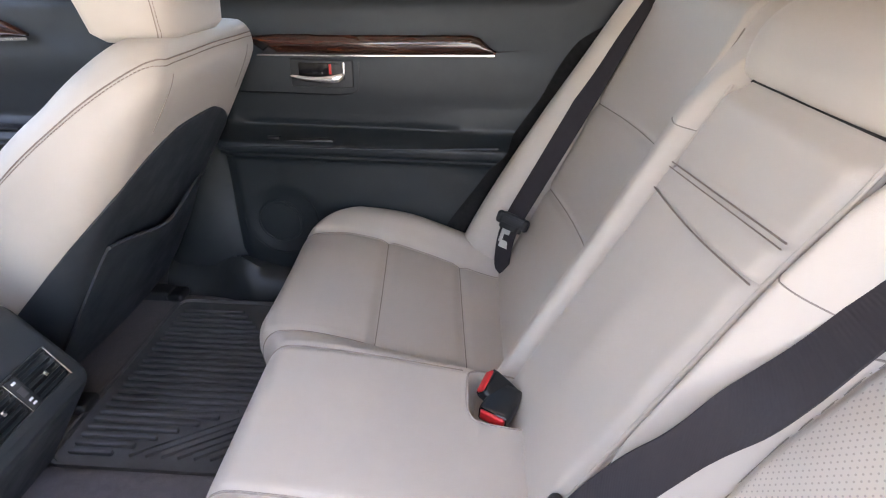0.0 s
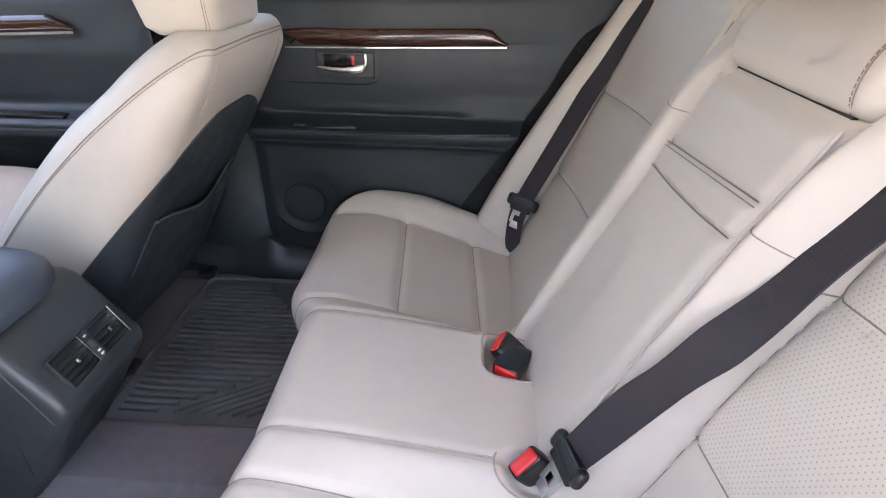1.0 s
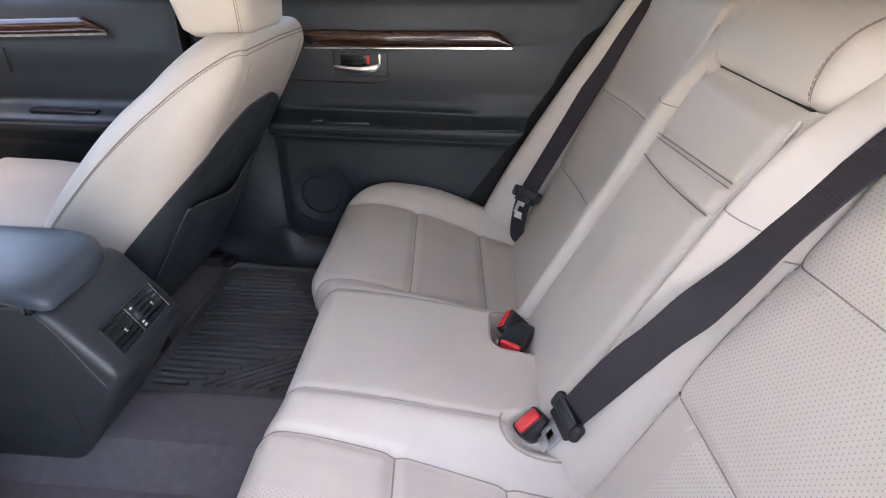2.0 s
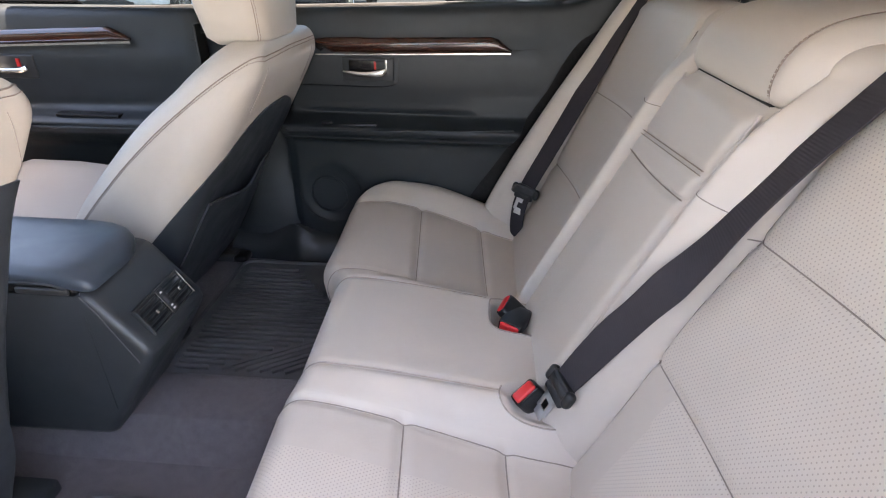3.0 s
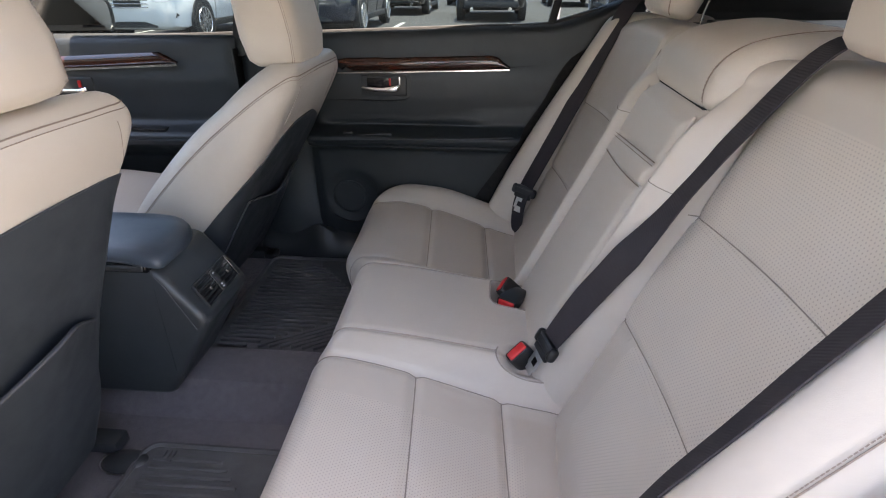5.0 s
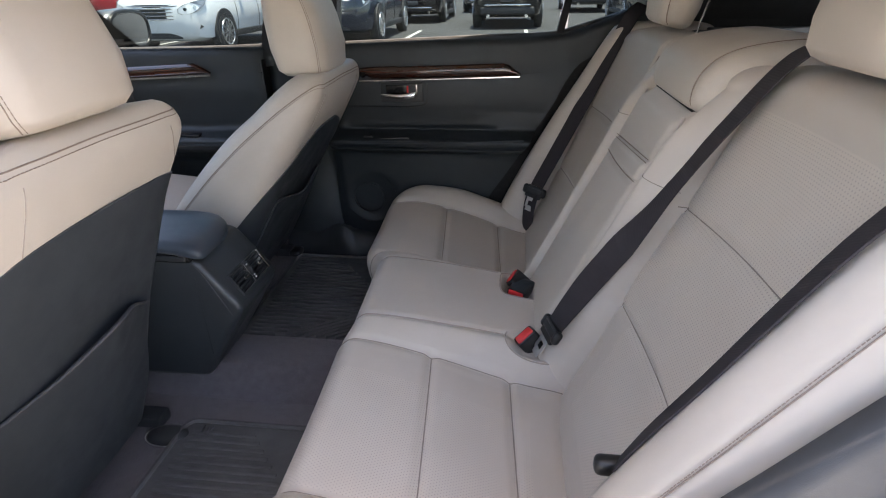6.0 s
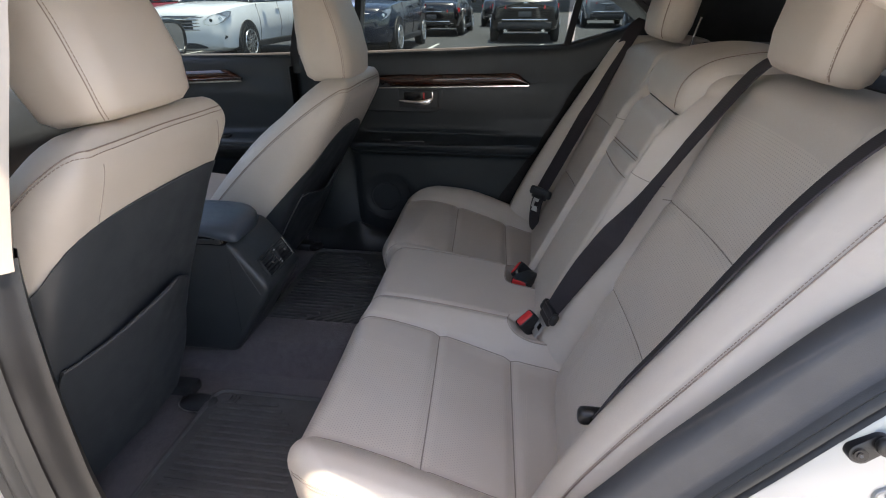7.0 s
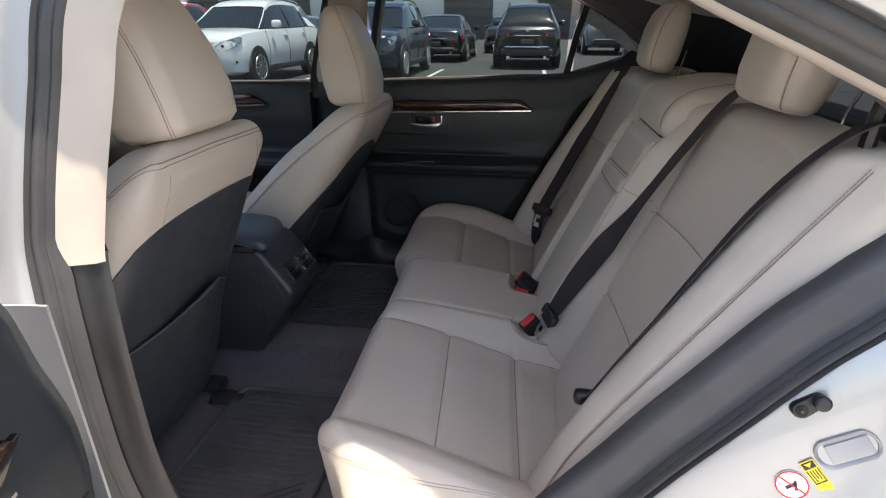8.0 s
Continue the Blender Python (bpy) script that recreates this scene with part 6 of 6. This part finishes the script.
        for f in (0.28, 0.50, 0.72):
            t = lerp(0, L, f) + 0.1
            hw = table(body, 3, t)
            zs, zb = table(body, 2, t), table(body, 1, t)
            part("door_gap", tube([(s * hw * 0.935, t, zs - 0.03), (s * hw * 0.999, t, lerp(zb, zs, 0.6)), (s * hw * 1.001, t, lerp(zb, zs, 0.35)), (s * hw * 0.955, t, zb + 0.08)], 0.006, 5), M_CLAD, car)
            if f < 0.7:
                part("door_handle", rbox(min(s * hw * 0.97, s * (hw * 0.97 + 0.03)), max(s * hw * 0.97, s * (hw * 0.97 + 0.03)), t + 0.85, t + 1.03, lerp(zb, zs, 0.82), lerp(zb, zs, 0.86), 0.01), coat, car)
        hw = table(body, 3, 2.3)
        zb = table(body, 1, 2.3)
        part("sill_cladding", rbox(min(s * hw * 0.90, s * hw * 1.012), max(s * hw * 0.90, s * hw * 1.012), spec["wheels"][0] + 0.35, spec["wheels"][1] - 0.35, zb - 0.02, zb + 0.10, 0.02), M_CLAD, car)
        mz = table(body, 2, house[0][0] + 0.35)
        part("side_mirror", rbox(min(s * 0.94, s * 1.14), max(s * 0.94, s * 1.14), house[0][0] + 0.28, house[0][0] + 0.42, mz + 0.02, mz + 0.17, 0.045, 3), coat, car)
        for t in spec["wheels"]:
            hw = table(body, 3, t) * 1.0
            r = spec["r"]
            # dark disc stands for the shaded gap round the wheel
            part("arch_shade", disc((s * (hw - 0.06), t, r + 0.02), (s, 0, 0), r + 0.045, 0.135, 36), M_CLAD, car, "dark disc for the shade in the wheel arch")
            wheel = part("wheel", disc((s * (hw - 0.085), t, r), (s, 0, 0), r, 0.21, 36, 0.03), M_TYRE, car, "black tyre")
            part("rim", disc((s * (hw + 0.020), t, r), (s, 0, 0), r * 0.66, 0.012, 30, 0.003), M_CLAD, wheel)
            spokes = [ribbon([(s * (hw + 0.030), t + 0.05 * math.cos(a), r + 0.05 * math.sin(a)), (s * (hw + 0.028), t + r * 0.65 * math.cos(a), r + r * 0.65 * math.sin(a))], (0, -math.sin(a), math.cos(a)), 0.055, 0.012) for a in [2 * math.pi * k / 10 for k in range(10)]]
            ringp = [(s * (hw + 0.028), t + r * 0.66 * math.cos(a), r + r * 0.66 * math.sin(a)) for a in [2 * math.pi * k / 36 for k in range(37)]]
            part("spokes", join(tube(ringp, 0.014, 6, False), disc((s * (hw + 0.03), t, r), (s, 0, 0), 0.06, 0.02, 16), *spokes), M_RIM, wheel, "alloy spokes")
    if front_detail:
        zs = table(body, 2, 0.06)
        w = 0.74
        part("grille", loft([[(a, -0.012 + 0.10 * (a / w) ** 2, z) for z in (zs - 0.30, zs - 0.27, zs - 0.15, zs - 0.12)] + [(a, 0.06 + 0.10 * (a / w) ** 2, z) for z in (zs - 0.12, zs - 0.30)] for a in span(-0.52, 0.52, 13)]), M_CLAD, car, "dark grille")
        for z in (zs - 0.295, zs - 0.235, zs - 0.175, zs - 0.07, zs - 0.12):
            part("grille_bar", tube([(a, -0.020 + 0.10 * (a / w) ** 2, z) for a in span(-0.54, 0.54, 11)], 0.010, 6), M_CHROME, car, "chrome grille bar")
        part("upper_grille", loft([[(a, -0.006 + 0.10 * (a / w) ** 2, z) for z in (zs - 0.095, zs - 0.045)] + [(a, 0.06 + 0.1 * (a / w) ** 2, z) for z in (zs - 0.045, zs - 0.095)] for a in span(-0.50, 0.50, 13)]), M_CLAD, car)
        part("emblem", rbox(-0.09, 0.09, -0.035, -0.01, zs - 0.125, zs - 0.09, 0.008), M_CHROME, car, "plain metal emblem")
        part("bumper_intake", loft([[(a, -0.006 + 0.12 * (a / w) ** 2, z) for z in (0.30, 0.40)] + [(a, 0.08 + 0.12 * (a / w) ** 2, z) for z in (0.40, 0.30)] for a in span(-0.46, 0.46, 11)]), M_CLAD, car)
        for s in (-1, 1):
            front = [(0.49, 0.004, zs - 0.19), (0.50, -0.004, zs - 0.13), (0.60, 0.020, zs - 0.06), (0.73, 0.095, zs - 0.015), (0.855, 0.30, zs + 0.030), (0.885, 0.36, zs + 0.018), (0.885, 0.29, zs - 0.06), (0.83, 0.145, zs - 0.145), (0.71, 0.045, zs - 0.205), (0.58, 0.006, zs - 0.215)]
            lamp = part("headlight", loft([[(s * a, t, z) for a, t, z in front], [(s * (a - 0.08), t + 0.10, z) for a, t, z in front]]), M_LAMP, car, "clear headlight")
            part("reflector", disc((s * 0.625, 0.040, zs - 0.130), (s * 0.45, -1, 0.1), 0.040, 0.05, 24, 0.010), M_CARGLASS, lamp, "dark round projector")
            part("second_reflector", disc((s * 0.755, 0.130, zs - 0.10), (s * 0.7, -1, 0.1), 0.036, 0.05, 24, 0.010), M_RIM, lamp, "bright reflector")
            part("lamp_rim", tube([(s * (a + 0.004), t - 0.006, z) for a, t, z in front + front[:1]], 0.003, 6), M_GREY, lamp)
            fog = part("fog_light", loft([[(s * a, t, z) for a, t, z in ((0.50, 0.03, 0.47), (0.55, 0.03, 0.54), (0.80, 0.14, 0.55), (0.84, 0.19, 0.50), (0.76, 0.11, 0.43), (0.56, 0.04, 0.42))], [(s * (a - 0.02), t + 0.10, z) for a, t, z in ((0.50, 0.03, 0.47), (0.55, 0.03, 0.54), (0.80, 0.14, 0.55), (0.84, 0.19, 0.50), (0.76, 0.11, 0.43), (0.56, 0.04, 0.42))]]), M_CLAD, car)
            part("fog_lens", loft([[(s * a, t, z) for a, t, z in ((0.55, 0.018, 0.48), (0.58, 0.020, 0.525), (0.76, 0.098, 0.53), (0.75, 0.090, 0.455), (0.58, 0.022, 0.445))], [(s * a, t + 0.06, z) for a, t, z in ((0.55, 0.018, 0.48), (0.58, 0.020, 0.525), (0.76, 0.098, 0.53), (0.75, 0.090, 0.455), (0.58, 0.022, 0.445))]]), M_RIM, fog)
    if rear_detail:
        zs = table(body, 2, L)
        for s in (-1, 1):
            part("tail_light", loft([[(s * a, t, z) for a, t, z in ((0.50, L + 0.012, zs - 0.14), (0.50, L + 0.0, zs - 0.02), (0.74, L - 0.06, zs + 0.02), (0.885, L - 0.28, zs - 0.02), (0.88, L - 0.24, zs - 0.13), (0.78, L - 0.03, zs - 0.17))],
                                     [(s * (a - 0.05), t - 0.10, z) for a, t, z in ((0.50, L + 0.012, zs - 0.14), (0.50, L + 0.0, zs - 0.02), (0.74, L - 0.06, zs + 0.02), (0.885, L - 0.28, zs - 0.02), (0.88, L - 0.24, zs - 0.13), (0.78, L - 0.03, zs - 0.17))]]), M_TAIL, car, "red tail light")
            part("exhaust", tube([(s * 0.5, L - 0.1, 0.33), (s * 0.5, L + 0.03, 0.33)], 0.045, 14), M_CHROME, car, "chrome exhaust tip")
        part("boot_bar", rbox(-0.34, 0.34, L + 0.0, L + 0.03, zs - 0.13, zs - 0.10, 0.008), M_CHROME, car, "chrome boot bar")
        part("bumper_bar", rbox(-0.60, 0.60, L + 0.0, L + 0.035, zs - 0.42, zs - 0.385, 0.01), M_CHROME, car, "chrome bumper strip")
        part("plate", rbox(-0.17, 0.17, L + 0.004, L + 0.024, zs - 0.33, zs - 0.20, 0.006), M_GREY, car)
        part("tail_emblem", rbox(-0.05, 0.05, L - 0.01, L + 0.02, zs - 0.02, zs + 0.02, 0.008), M_CHROME, car, "plain metal emblem")
        part("rear_bumper", rbox(-0.72, 0.72, L - 0.14, L + 0.02, 0.36, zs - 0.44, 0.05, 3), M_CLAD, car, "dark lower bumper")
    return car


parked_car("white SUV parked nose towards the open lane", SUV, P_WHITE, -6.62, 8.95, 0)
parked_car("red SUV parked beside the white one", SUV, P_RED, -9.45, 9.35, 0)
parked_car("dark blue SUV parked nose towards the lane", SUV, P_BLUE, -3.85, 10.55, 0)
parked_car("black sedan parked tail towards the lane", SEDAN, P_BLACK, -3.15, 21.6, 180)
parked_car("black SUV parked tail towards the lane", SUV, P_BLACK, -0.20, 19.15, 180)
parked_car("grey SUV parked in the far row", SUV, P_GREY, 2.9, 26.5, 180)
parked_car("black sedan parked in the far row", SEDAN, P_BLACK, -1.2, 27.5, 180)
parked_car("dark blue SUV parked at the end of the row", SUV, P_BLUE, 3.9, 14.6, 0)
parked_car("white SUV parked at the end of the row", SUV, P_WHITE, 6.9, 15.2, 0)
parked_car("black SUV parked in the far row", SUV, P_BLACK, 6.4, 26.5, 180)
parked_car("grey sedan parked behind the white SUV", SEDAN, P_GREY, -8.6, 21.6, 180)
parked_car("dark blue sedan parked in the far row", SEDAN, P_BLUE, -12.2, 21.6, 180)

# low building behind the cars
hall = thing("building", "white low dealership building with dark bay doors", "building")
M_WALL = Mat("white_stucco", (0.62, 0.63, 0.62), 0.85).vary(0.8, 0.06).m
part("wall", rbox(-40, 40, 44, 56, 0, 5.6, 0.05), M_WALL, hall)
part("roof_edge", rbox(-40.3, 40.3, 43.7, 56.3, 5.6, 6.1, 0.05), M_GREY, hall)
for x in (-34, -27, -20, -13, -5.2, 2, 9, 16, 23, 30):
    d = part("bay_door", rbox(x - 1.9, x + 1.9, 43.9, 44.1, 0.05, 3.4, 0.03), M_GREY, hall, "grey bay door")
    for k in range(5):
        part("door_rib", rbox(x - 1.88, x + 1.88, 43.86, 43.92, 0.35 + 0.62 * k, 0.40 + 0.62 * k, 0.01), M_DARK, d)
